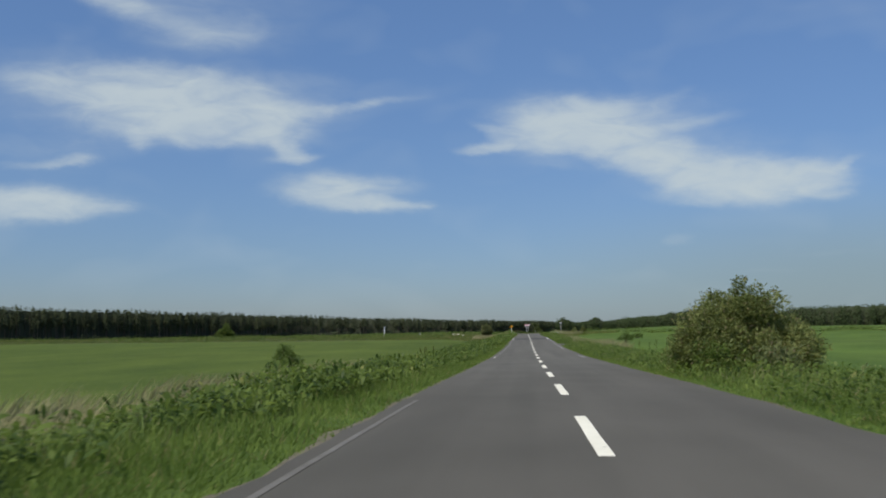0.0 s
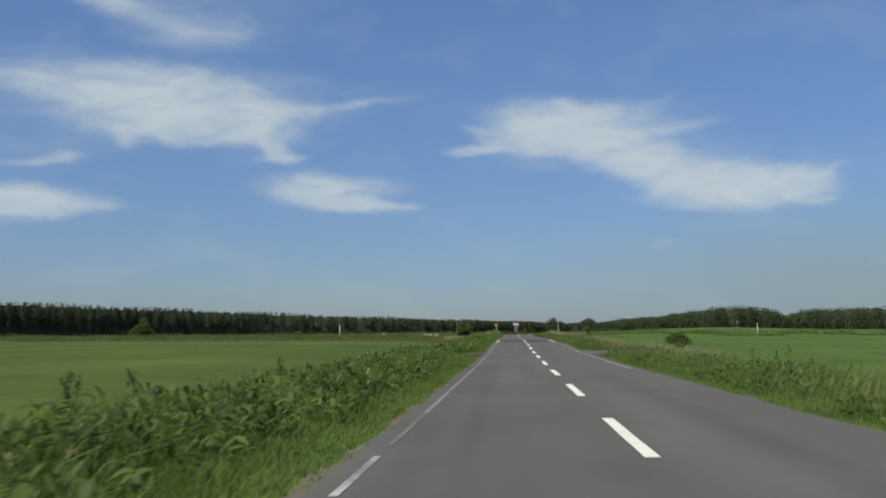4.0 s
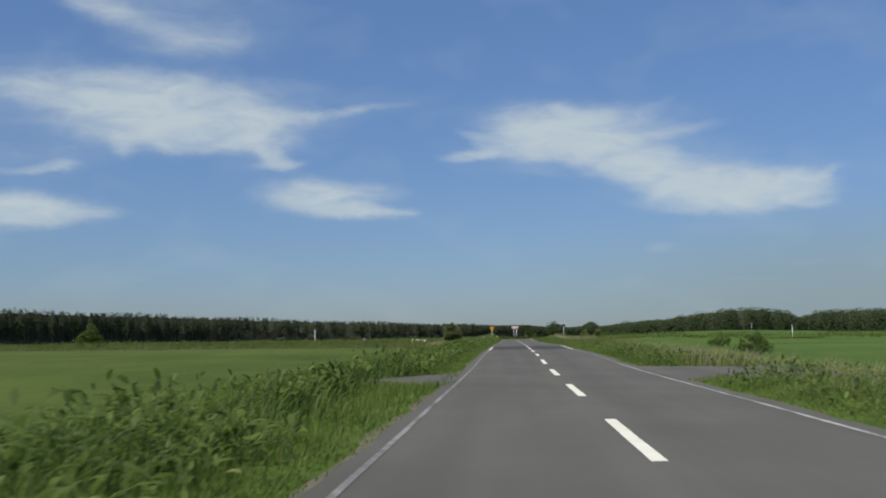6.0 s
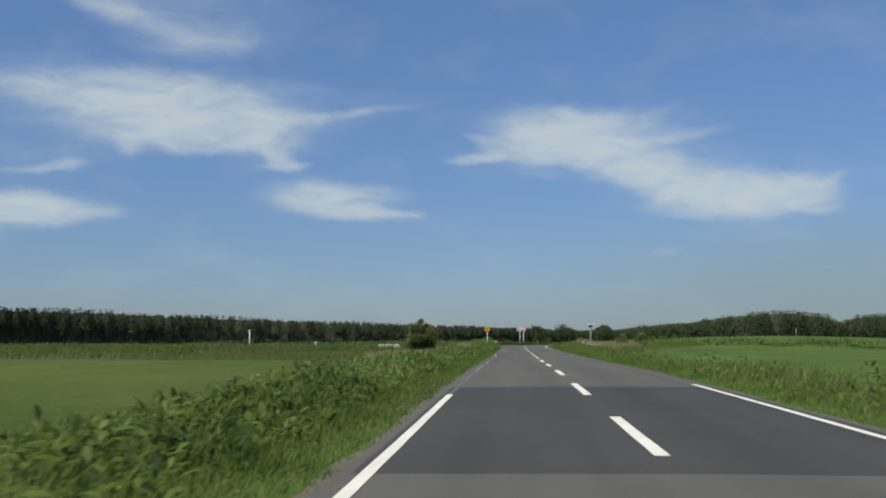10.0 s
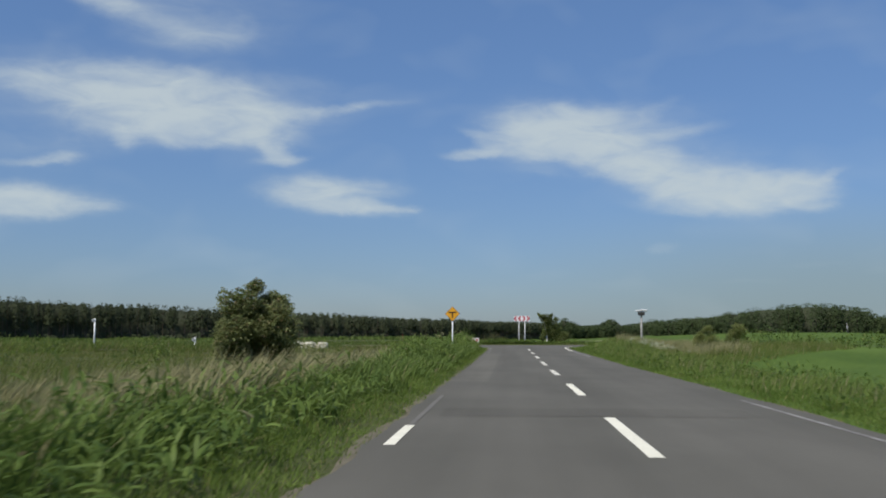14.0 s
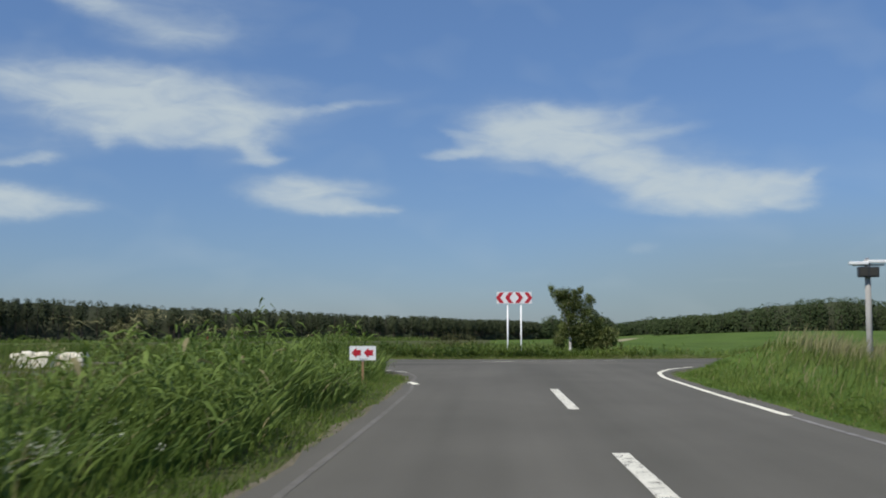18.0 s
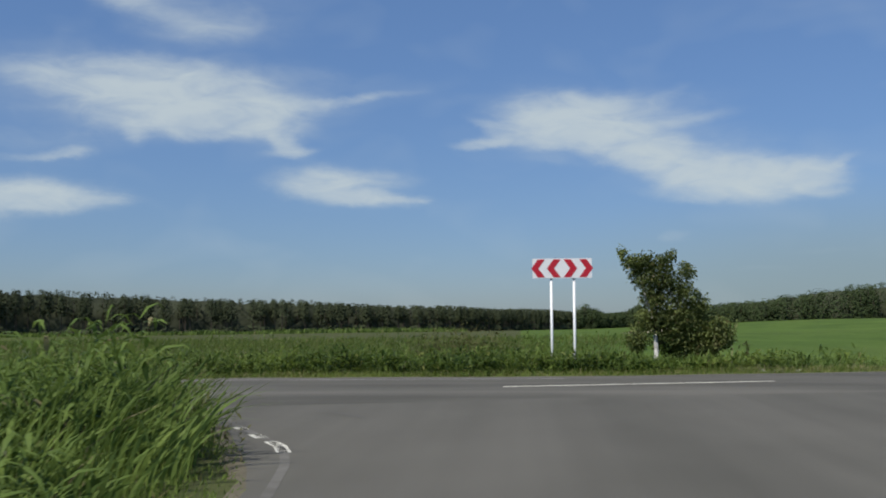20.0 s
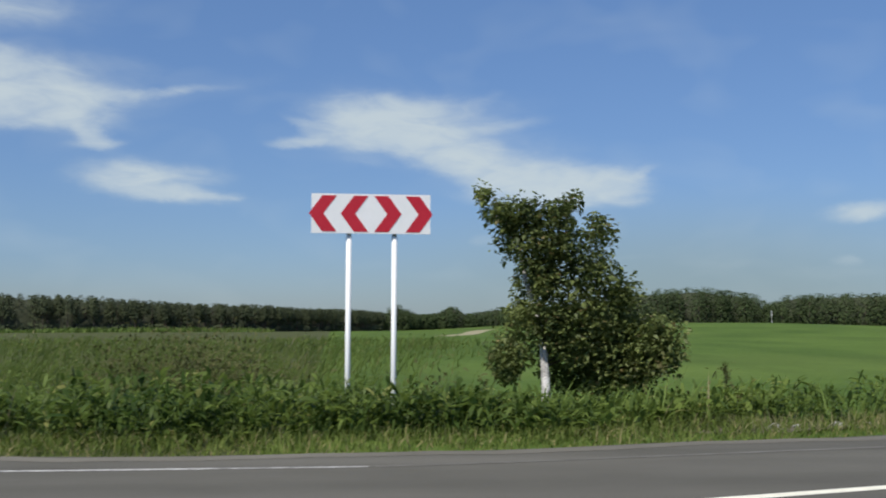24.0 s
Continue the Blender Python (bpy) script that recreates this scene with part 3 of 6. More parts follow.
def in_rough(x, y):
    """How surely a place beside the left verge is unmown rough land, from 0 to 1."""
    edge = np.maximum(y - 224 + 5 * np.sin(x * 0.21) + 3 * np.sin(x * 0.07), 3.5 * (x + 0.23 * y - 34.4 + 0.8 * np.sin(y * 0.6)))
    return smooth(-3, 3, edge) * (x < 0)


def mesh_object(name, verts, loops, counts, mat, parent=None, smooth_faces=False):
    """A mesh from arrays: vertices, corner indices and corners per face."""
    me = bpy.data.meshes.new(name)
    verts, loops, counts = np.asarray(verts, np.float32), np.asarray(loops, np.int32), np.asarray(counts, np.int32)
    me.vertices.add(len(verts))
    me.vertices.foreach_set("co", verts.ravel())
    me.loops.add(len(loops))
    me.loops.foreach_set("vertex_index", loops)
    me.polygons.add(len(counts))
    me.polygons.foreach_set("loop_start", np.concatenate(([0], np.cumsum(counts)[:-1])).astype(np.int32))
    me.polygons.foreach_set("use_smooth", np.full(len(counts), smooth_faces))
    me.update(calc_edges=True)
    me.validate()
    me.materials.append(mat)
    ob = new(name, me)
    ob.parent = parent
    return ob


def grid_object(name, X, Y, Z, mat, parent=None):
    """A sheet over a grid of rows and columns."""
    r, c = X.shape
    v = np.stack([X, Y, Z], -1).reshape(-1, 3)
    i = np.arange(r * c).reshape(r, c)
    q = np.stack([i[:-1, :-1], i[:-1, 1:], i[1:, 1:], i[1:, :-1]], -1).reshape(-1)
    return mesh_object(name, v, q, np.full((r - 1) * (c - 1), 4), mat, parent, True)


def part(name, bm, mat, parent=None, label=""):
    """One bmesh as one mesh object under a thing or a part."""
    me = bpy.data.meshes.new(name)
    bm.normal_update()
    bm.to_mesh(me)
    bm.free()
    me.materials.append(mat)
    ob = new(name, me)
    ob.parent = parent
    if label:
        tagged(ob, label)
    return ob


def box(size, centre=(0, 0, 0), bevel=0.0, bm=None):
    own = bm or bmesh.new()
    made = bmesh.ops.create_cube(own, size=1.0)["verts"]
    bmesh.ops.transform(own, matrix=Matrix.LocRotScale(centre, None, size), verts=made)
    if bevel:
        edges = {e for v in made for e in v.link_edges}
        bmesh.ops.bevel(own, geom=list(edges), offset=bevel, segments=2, affect="EDGES", profile=0.6)
    return own


def tube(points, radii, sides=8, bm=None):
    """A tapering tube along points, closed at both ends."""
    own = bm or bmesh.new()
    rings = []
    pts = [Vector(p) for p in points]
    for i, (p, r) in enumerate(zip(pts, radii)):
        way = (pts[min(i + 1, len(pts) - 1)] - pts[max(i - 1, 0)]).normalized()
        side = way.orthogonal().normalized()
        if abs(way.z) > 0.7:
            side = (Vector((1, 0, 0)) - way * way.x).normalized()
        up = way.cross(side)
        rings.append([own.verts.new(p + (side * math.cos(a) + up * math.sin(a)) * r)
                      for a in (2 * math.pi * k / sides for k in range(sides))])
    for a, b in zip(rings, rings[1:]):
        for k in range(sides):
            f = own.faces.new((a[k], a[(k + 1) % sides], b[(k + 1) % sides], b[k]))
            f.smooth = True
    own.faces.new(rings[0][::-1])
    own.faces.new(rings[-1])
    return own


def slab(outline, thick, y=0.0, bm=None):
    """A flat plate: outline of (x, z) facing -y, its front at y."""
    own = bm or bmesh.new()
    front = [own.verts.new((x, y, z)) for x, z in outline]
    back = [own.verts.new((x, y + thick, z)) for x, z in outline]
    own.faces.new(front)
    own.faces.new(back[::-1])
    for i in range(len(front)):
        j = (i + 1) % len(front)
        own.faces.new((front[j], front[i], back[i], back[j]))
    bmesh.ops.recalc_face_normals(own, faces=own.faces)
    return own


# ---- ground and roads ----
gx = np.concatenate([-np.geomspace(4000, 60, 22), np.arange(-56, -12, 4), np.arange(-12, 14.1, 0.5), np.arange(18, 60, 4), np.geomspace(64, 4000, 22)])
gy = np.concatenate([-np.geomspace(4000, 60, 16), np.arange(-56, 280, 2.0), np.arange(280, 303, 0.5), np.arange(304, 340, 2), np.geomspace(345, 4500, 34)])
GX, GY = np.meshgrid(gx, gy)
ground = grid_object("ground", GX, GY, ground_z(GX, GY), MEADOW)
tagged(ground, "flat green meadow and verge under the roadside plants", "ground", kind="structure")

ry = np.arange(-60, 291.1, 1.0)
cols = np.linspace(0, 1, 13)
lx = edge_left(ry) + 0.05 * np.sin(ry * 1.7) * np.sin(ry * 0.53) + 0.025 * np.sin(ry * 4.1)
rx = edge_right(ry) + 0.05 * np.sin(ry * 1.3 + 1) * np.sin(ry * 0.61) + 0.025 * np.sin(ry * 3.7)
lx, rx = np.maximum(lx, -14), np.minimum(rx, 18)
RX = lx[:, None] + (rx - lx)[:, None] * cols[None]
RY = np.repeat(ry[:, None], len(cols), 1)
RZ = road_z(RY) - 0.012 * np.abs(cols[None] - 0.5) * 2
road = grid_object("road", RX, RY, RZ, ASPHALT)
tagged(road, "straight grey asphalt country road with worn white edge lines", "road", kind="structure")

for side, name in ((-1, "gravel_shoulder_near"), (1, "gravel_shoulder_far")):
    edge = lx if side < 0 else rx
    inner, outer = edge - side * 0.04, edge + side * (0.15 + 0.06 * np.sin(ry * 0.9 + side) + 0.04 * np.sin(ry * 2.7))
    X = np.stack([inner, (inner + outer) / 2, outer], 1)
    Y = np.repeat(ry[:, None], 3, 1)
    Z = road_z(Y) + np.array([-0.016, -0.018, -0.045])[None] + 0.002 * np.sin(Y * 7 + X * 20)
    tagged(grid_object(name, X, Y, Z, GRAVEL), "narrow strip of pale grit between asphalt and grass", "shoulder", kind="structure")

def cross_height(x):
    return 0.185 - 0.42 * cross_dip(x) - 0.12 * smooth(12, 60, np.asarray(x, float))


cx = np.concatenate([np.arange(-600, -20, 10.0), np.arange(-20, 30, 0.5), np.arange(30, 601, 10.0)])
off = np.linspace(-3.3, 3.35, 9)
CXX = np.repeat(cx[:, None], len(off), 1)
CYY = cross_y(cx)[:, None] + np.where(off[None] > 0, off[None] / 3.35 * (far_edge(cx) - cross_y(cx))[:, None], off[None]) + 0.05 * np.sin(cx * 2.1)[:, None] * (np.abs(off) > 3)[None]
cross_fall = cross_height(CXX) + 0.006 - 0.022 * (off[None] < -3.2)
cross_road = grid_object("cross_road", CXX, CYY, cross_fall, CROSS_ASPHALT)
tagged(cross_road, "grey asphalt road meeting the straight road at a junction", "road", kind="structure")


def surface(x, y):
    """Height of the asphalt, which falls a little to both sides."""
    return road_z(y) - 0.012 * np.clip(np.abs(x - (LEFT + RIGHT) / 2) / ((RIGHT - LEFT) / 2), 0, 1)


def strip(name, x0, x1, y0, y1, mat, lift=0.006, parent=None, step=0.5, label=""):
    """A painted strip that follows the road's surface."""
    ys = np.linspace(y0, y1, max(2, int((y1 - y0) / step) + 1))
    across = np.linspace(x0, x1, 13 if x1 - x0 > 2 else 2)
    X = across[None] + (0.002 * np.sin(ys * 2.3))[:, None]
    Y = np.repeat(ys[:, None], len(across), 1)
    ob = grid_object(name, X, Y, surface(X, Y) + lift * 0.7, mat, parent)
    if label:
        tagged(ob, label)
    return ob


for k in range(-2, 28):
    y0 = 0.06 + 10 * k
    strip("centre_dash", CENTRE - 0.075, CENTRE + 0.075, y0, y0 + (4.2 if k == 13 else 4.75), CRACKED_LINE if k > 22 else WHITE_LINE, 0.006, road)
strip("fresh_patch", LEFT + 0.1, RIGHT - 0.1, 148.8, 163.2, FRESH, 0.003, road, label="darker resurfaced band of asphalt")
for a, b, paint in ((-40, 9, FAINT_LINE), (52.2, 53.3, PALE_LINE), (54.6, 56.6, CRACKED_LINE), (57.6, 60.2, PALE_LINE), (61.2, 66, FAINT_LINE), (66, 146.5, WORN_LINE), (160.5, 174, FAINT_LINE),
                    (174, 181.5, WORN_LINE), (181.5, 187.6, FAINT_LINE), (187.6, 191, PALE_LINE), (191, 203, FAINT_LINE), (203, 204.2, PALE_LINE), (213.6, 220, FAINT_LINE)):
    strip("edge_line_worn", -1.335, -1.263, a, b, paint, 0.006, road)
for a, b, paint in ((52, 60, PALE_LINE), (86, 120, PALE_LINE), (120, 148.2, WORN_LINE), (165, 172, FAINT_LINE), (209, 219, WORN_LINE), (254, 258, PALE_LINE), (258, 269.0, WORN_LINE)):
    strip("edge_line_worn", 3.85, 3.93, a, b, paint, 0.006, road)
strip("edge_line_fresh", -1.36, -1.24, 211.1, 213.5, WHITE_LINE, 0.007, road)
for x, a, b in ((-1.36, 146.6, 160.4), (3.84, 148.5, 164.6), (3.84, 269.2, 271.5)):
    strip("edge_line_fresh", x, x + 0.12, a, b, WHITE_LINE, 0.007, road)
strip("worn_band", CENTRE - 2.3, CENTRE + 2.1, 215.0, 216.6, STAINED, 0.004, road, label="slightly darker band where two lays of asphalt meet")
strip("old_lane", LEFT + 0.05, -0.58, 226.0, 261.5, OLD_LANE, 0.003, road, label="strip of paler old asphalt along the edge")
strip("stain", 0.78, 1.05, 133.9, 134.35, STAINED, 0.004, road)
strip("stain", 0.0, 0.28, 251.9, 252.2, STAINED, 0.004, road)


def painted_curve(name, pts, width, mat, z, parent):
    """A painted line along a curve in plan."""
    p = np.array(pts, float)
    t = np.linspace(0, 1, len(p))
    s = np.linspace(0, 1, 40)
    x, y = np.interp(s, t, p[:, 0]), np.interp(s, t, p[:, 1])
    for _ in range(4):
        x[1:-1], y[1:-1] = (x[:-2] + 2 * x[1:-1] + x[2:]) / 4, (y[:-2] + 2 * y[1:-1] + y[2:]) / 4
    dx, dy = np.gradient(x), np.gradient(y)
    ln = np.hypot(dx, dy)
    nx, ny = -dy / ln * width / 2, dx / ln * width / 2
    X, Y = np.stack([x + nx, x - nx], 1), np.stack([y + ny, y - ny], 1)
    return grid_object(name, X, Y, (surface(X, Y) if z is None else cross_height(X) + 0.006) + 0.0025, mat, parent)


painted_curve("corner_line", [(3.89, 271.4), (3.90, 276), (3.95, 279.6), (4.25, 282.2), (4.9, 284.6), (5.9, 286.6)], 0.11, WHITE_LINE, None, road)
painted_curve("corner_line", [(-1.27, 262), (-1.28, 270), (-1.3, 274.5), (-1.4, 276.4)], 0.07, FAINT_LINE, None, road)
painted_curve("corner_mark", [(-1.34, 276.4), (-1.42, 276.9), (-1.55, 277.4)], 0.14, WHITE_LINE, None, road)
painted_curve("corner_line", [(-1.5, 277.4), (-1.55, 279.5), (-1.8, 281.3), (-2.1, 282.5), (-2.9, 284.2), (-3.6, 285.8)], 0.08, FAINT_LINE, None, road)
for pts in ([(-1.98, 282.05), (-2.13, 282.55), (-2.3, 282.9)], [(-2.45, 283.2), (-2.62, 283.55)], [(-2.85, 284.05), (-2.98, 284.3)]):
    painted_curve("corner_mark", pts, 0.13, CRACKED_LINE, None, road)
xs = np.linspace(-0.23, 4.6, 12)
painted_curve("cross_centre_line", np.stack([xs, cross_y(xs)], 1), 0.13, WHITE_LINE, 0.1935, cross_road)
for x0, x1, paint in ((-40, 0.9, PALE_LINE), (0.95, 7.5, FAINT_LINE)):
    xs = np.linspace(x0, x1, 60)
    painted_curve("cross_edge_line", np.stack([xs, far_edge(xs) - 0.87], 1), 0.085, paint, 0.1935, cross_road)
painted_curve("tar_seam", [(-2.48, 286.15), (-2.06, 285.67), (-1.73, 285.18)], 0.013, TAR, 0.19, cross_road)


def apron(name, y0, y1, x0, x1, label, far_taper=0.16):
    """A short paved farm entrance beside the road, with a rim of pale gravel."""
    way = 1 if x1 > x0 else -1
    made = []
    for grow, drop, mat in ((0.0, 0.0, ASPHALT), (0.42, 0.02, PALE_GRAVEL)):
        ys, xs = np.linspace(y0 - grow, y1 + grow, 14), np.linspace(x0, x1 + way * grow, 12)
        X, Y = np.meshgrid(xs, ys)
        w = np.abs(X - x0) / abs(x1 - x0)
        v = (Y - y0) / (y1 - y0)
        Y = Y + (0.08 * (1 - v) - far_taper * v) * (y1 - y0) * w + 0.06 * np.sin(X * 3) + 0.05 * np.sin(X * 7 + grow * 9)
        X = X + 0.06 * np.sin(Y * 2.3 + grow * 5) * w
        made.append(grid_object(name if mat is ASPHALT else "gravel_rim", X, Y, road_z(Y) - 0.016 - 0.015 * w - drop - 0.05 * (grow > 0) * (w > 0.95), mat, made[0] if made else None))
    return tagged(made[0], label, "road", kind="structure")


apron("farm_entrance", 105.7, 113.4, LEFT + 0.05, -4.3, "short asphalt farm entrance beside the road", 0.62)
apron("farm_entrance_opposite", 107.5, 117.5, RIGHT - 0.05, 9.0, "short asphalt farm entrance opposite the first")

gx2 = np.arange(-30, 24, 0.5)
GX2 = np.repeat(gx2[:, None], 3, 1)
GY2 = far_edge(gx2)[:, None] + np.array([-0.30, -0.05, 0.30])[None] + (0.07 * np.sin(gx2 * 1.9) + 0.04 * np.sin(gx2 * 5.3))[:, None]
tagged(grid_object("gravel_shoulder_cross", GX2, GY2, cross_height(GX2) + np.array([0.0085, 0.009, -0.03])[None], GRIT),
       "strip of pale grit beside the cross road", "shoulder", kind="structure")


# ---- signs and posts ----
def thing(name, x, y, z, label, category, turn=0.0, group=""):
    ob = new(name)
    ob.matrix_world = pose(x, y, z, 0, 0, turn)
    return tagged(ob, label, category, group)


def warning_sign(x, y, base, centre_z):
    """Yellow diamond on a white pole, with a black T for the junction ahead."""
    s = thing("warning_sign", x, y, base, "yellow diamond junction warning sign on a white steel pole", "road sign")
    h = centre_z - base
    part("pole", tube([(0, 0.05, -0.3), (0, 0.05, h + 0.28)], (0.031, 0.031), 12), STEEL_WHITE, s)
    part("cap", tube([(0, 0.05, h + 0.28), (0, 0.05, h + 0.30)], (0.034, 0.02), 12), ZINC, s)
    r = 0.355

    def diamond(k):
        pts = []
        for a in (0, 90, 180, 270):
            for d in (-9, 0, 9):
                rr = k * (1 - 0.035 * abs(d) / 9)
                pts.append((rr * math.sin(radians(a + d * 0.35)), h + rr * math.cos(radians(a + d * 0.35))))
        return pts

    plate = part("plate", slab(diamond(r), 0.012, 0.0), SIGN_BLACK, s, "black-edged sign plate")
    part("face", slab(diamond(r * 0.955), 0.003, -0.004), SIGN_YELLOW, plate, "yellow reflective face")
    bar = box((0.395, 0.003, 0.062), (0, -0.006, h + 0.07))
    box((0.066, 0.003, 0.25), (0, -0.006, h - 0.08), bm=bar)
    part("symbol", bar, SIGN_BLACK, plate, "black T-shaped symbol")
    for dz in (-0.14, 0.14):
        part("clamp", box((0.12, 0.05, 0.03), (0, 0.04, h + dz), 0.006), ZINC, s)
    return s


def chevron_sign(x, y, base, low, wide, tall, turn):
    """Long white board with four red chevrons, two each way, on two white poles."""
    s = thing("chevron_sign", x, y, base, "white board with four red chevrons on two white poles", "road sign", turn)
    mid = low - base + tall / 2
    board = part("board", slab([(-wide / 2, mid - tall / 2), (wide / 2, mid - tall / 2), (wide / 2, mid + tall / 2), (-wide / 2, mid + tall / 2)], 0.02, 0.0),
         SIGN_WHITE, s, "white reflective board")
    hh, reach, thick = tall * 0.455, tall * 0.33, tall * 0.36
    for cx0, way in ((-0.405, -1), (-0.14, -1), (0.14, 1), (0.405, 1)):
        cx1 = cx0 * wide
        pts = [(0.5 * reach + 0.5 * thick, 0), (-0.5 * reach + 0.5 * thick, hh), (-0.5 * reach - 0.5 * thick, hh), (0.5 * reach - 0.5 * thick, 0),
               (-0.5 * reach - 0.5 * thick, -hh), (-0.5 * reach + 0.5 * thick, -hh)]
        part("chevron", slab([(cx1 + way * px, mid + pz) for px, pz in pts], 0.003, -0.004), SIGN_RED, board)
    for px in (-0.255, 0.275):
        part("pole", tube([(px, 0.06, -0.4), (px, 0.06, low - base - 0.02)], (0.031, 0.031), 12), STEEL_WHITE, s)
        part("pole_head", tube([(px, 0.06, low - base - 0.02), (px, 0.06, mid + tall * 0.3)], (0.026, 0.026), 10), ZINC, s, "grey upper pole behind the board")
    for dz in (-0.3, 0.3):
        part("rail", box((wide * 0.94, 0.03, 0.04), (0, 0.036, mid + dz * tall), 0.005), ZINC, s)
    return s


def arrow_sign(x, y, base, low):
    """Small white board with two red arrows, both pointing left, on a wooden stake."""
    s = thing("arrow_sign", x, y, base, "small white board with two red arrows on a wooden stake", "sign", 3)
    w, t = 0.54, 0.29
    z0 = low - base
    board = part("board", slab([(-w / 2, z0), (w / 2, z0), (w / 2, z0 + t), (-w / 2, z0 + t)], 0.012), SIGN_WHITE, s)
    for cx0 in (-0.125, 0.125):
        zc = z0 + t * 0.53
        pts = [(-0.105, 0), (-0.005, 0.105), (-0.005, 0.055), (0.095, 0.055), (0.08, 0), (0.095, -0.055), (-0.005, -0.055), (-0.005, -0.105)]
        part("arrow", slab([(cx0 + px, zc + pz) for px, pz in pts], 0.003, -0.004), SIGN_RED, board)
    for k in range(5):
        part("lettering", box((0.022, 0.002, 0.014), (-0.06 + 0.035 * k, -0.003, z0 + 0.025)), SIGN_BLACK, board, "small dark unreadable mark")
    part("stake", box((0.045, 0.03, z0 + t + 0.3), (0, 0.03, (z0 + t - 0.3) / 2), 0.004), WOOD, s)
    return s


warning_sign(-2.83, 252.7, -0.15, 2.08)
chevron_sign(1.055, 298.1, -0.2, 2.31, 1.38, 0.46, 1.0)
arrow_sign(-2.5, 277.35, -0.05, 0.56)


def marker_post(x, y, base, top):
    """Grey post with a dark box and two white horizontal plates at its head."""
    s = thing("marker_post", x, y, base, "grey concrete post with dark box and white plates", "post", -8)
    h = top - base
    part("post", tube([(0, 0, -0.3), (0, 0, h)], (0.085, 0.075), 12), CONCRETE, s)
    case = part("box", box((0.52, 0.22, 0.27), (0, -0.08, h - 0.33), 0.015), PLASTIC_DARK, s, "dark equipment box")
    part("panel", box((0.2, 0.01, 0.2), (-0.12, -0.195, h - 0.33), 0.003), TAR, case)
    part("panel", box((0.2, 0.01, 0.2), (0.12, -0.195, h - 0.33), 0.003), TAR, case)
    arm = part("arm", box((0.8, 0.05, 0.05), (0.02, 0.0, h - 0.14), 0.008), ZINC, s)
    for dx, dz, wd in ((-0.22, -0.09, 0.48), (0.24, -0.05, 0.5)):
        part("plate", box((wd, 0.18, 0.08), (dx, -0.02, h + dz), 0.015), SIGN_WHITE, arm, "white horizontal plate")
    part("cap", box((0.09, 0.09, 0.06), (0, 0, h + 0.02), 0.01), ZINC, s)
    return s


marker_post(10.05, 284.1, -0.4, 3.05)


def field_pole(x, y, base, top, label, r=0.09):
    s = thing("field_pole", x, y, base, label, "pole")
    h = top - base
    part("pole", tube([(0, 0, -0.3), (0, 0, h)], (r, r * 0.83), 10), STEEL_WHITE, s)
    part("head", box((3.6 * r, 0.2, 0.26), (-0.12, 0, h - 0.22), 0.03), ZINC, s, "small grey fitting near the top")
    return s


field_pole(-40.3, 303.3, -0.4, 2.55, "white pole with a small fitting standing in the meadow")
field_pole(-29.6, 300.7, -0.4, 0.75, "short white pole standing in the meadow")
field_pole(53.4, 289.6, -0.4, 2.3, "white pole with a small fitting beside the cross road", 0.055)
field_pole(94.0, 509.0, 0.6, 4.6, "tall pale pole before the far wood", 0.04)


def wooden_stake(x, y, base, h):
    s = thing("stake", x, y, base, "thin reddish wooden stake at the road corner", "stake")
    part("shaft", box((0.045, 0.045, h + 0.2), (0, 0, h / 2 - 0.1), 0.005), WOOD, s)
    part("tip", box((0.05, 0.05, 0.05), (0, 0, h + 0.02), 0.008), SIGN_RED, s, "red painted tip")


wooden_stake(-8.8, 289.0, -0.25, 1.22)


def bale(x, y, base, turn, size):
    """A plastic-wrapped bale lying on the grass, creased and sagging."""
    s = thing("hay_bale", x, y, base, "hay bale in dirty white plastic wrap on the meadow", "hay bale", turn, "bales in the meadow")
    bm = box((size * 1.02, size * 1.0, size * 0.94), (0, 0, size * 0.46), 0.0)
    bmesh.ops.subdivide_edges(bm, edges=bm.edges[:], cuts=7, use_grid_fill=True)
    for v in bm.verts:
        d = Vector((v.co.x, v.co.y, (v.co.z - size * 0.46) * 1.05)) / (size * 0.5)
        r = max((abs(d.x) ** 7 + abs(d.y) ** 7 + abs(d.z) ** 7) ** (1 / 7), 1e-6)
        ball = max(abs(d.x), abs(d.y), abs(d.z)) / r
        v.co = Vector((v.co.x * ball, v.co.y * ball, size * 0.46 + (v.co.z - size * 0.46) * ball))
        v.co += d.normalized() * 0.09 * noise.noise(v.co * 2.6 + Vector((x, y, 0)))
        v.co.z = max(v.co.z - 0.05 * abs(d.x) ** 2, 0.0)
    for f in bm.faces:
        f.smooth = True
    wrap = part("wrap", bm, WRAP, s)
    tail = box((size * 0.5, 0.02, 0.12), (0, -size * 0.5, size * 0.45), 0.004)
    part("loose_fold", tail, WRAP, wrap)


for bx, by, turn in ((-19.75, 300.7, 8), (-18.6, 300.35, -14), (-17.5, 300.6, 5)):
    bale(bx, by, float(ground_z(bx, by)) - 0.02, turn, 0.98)


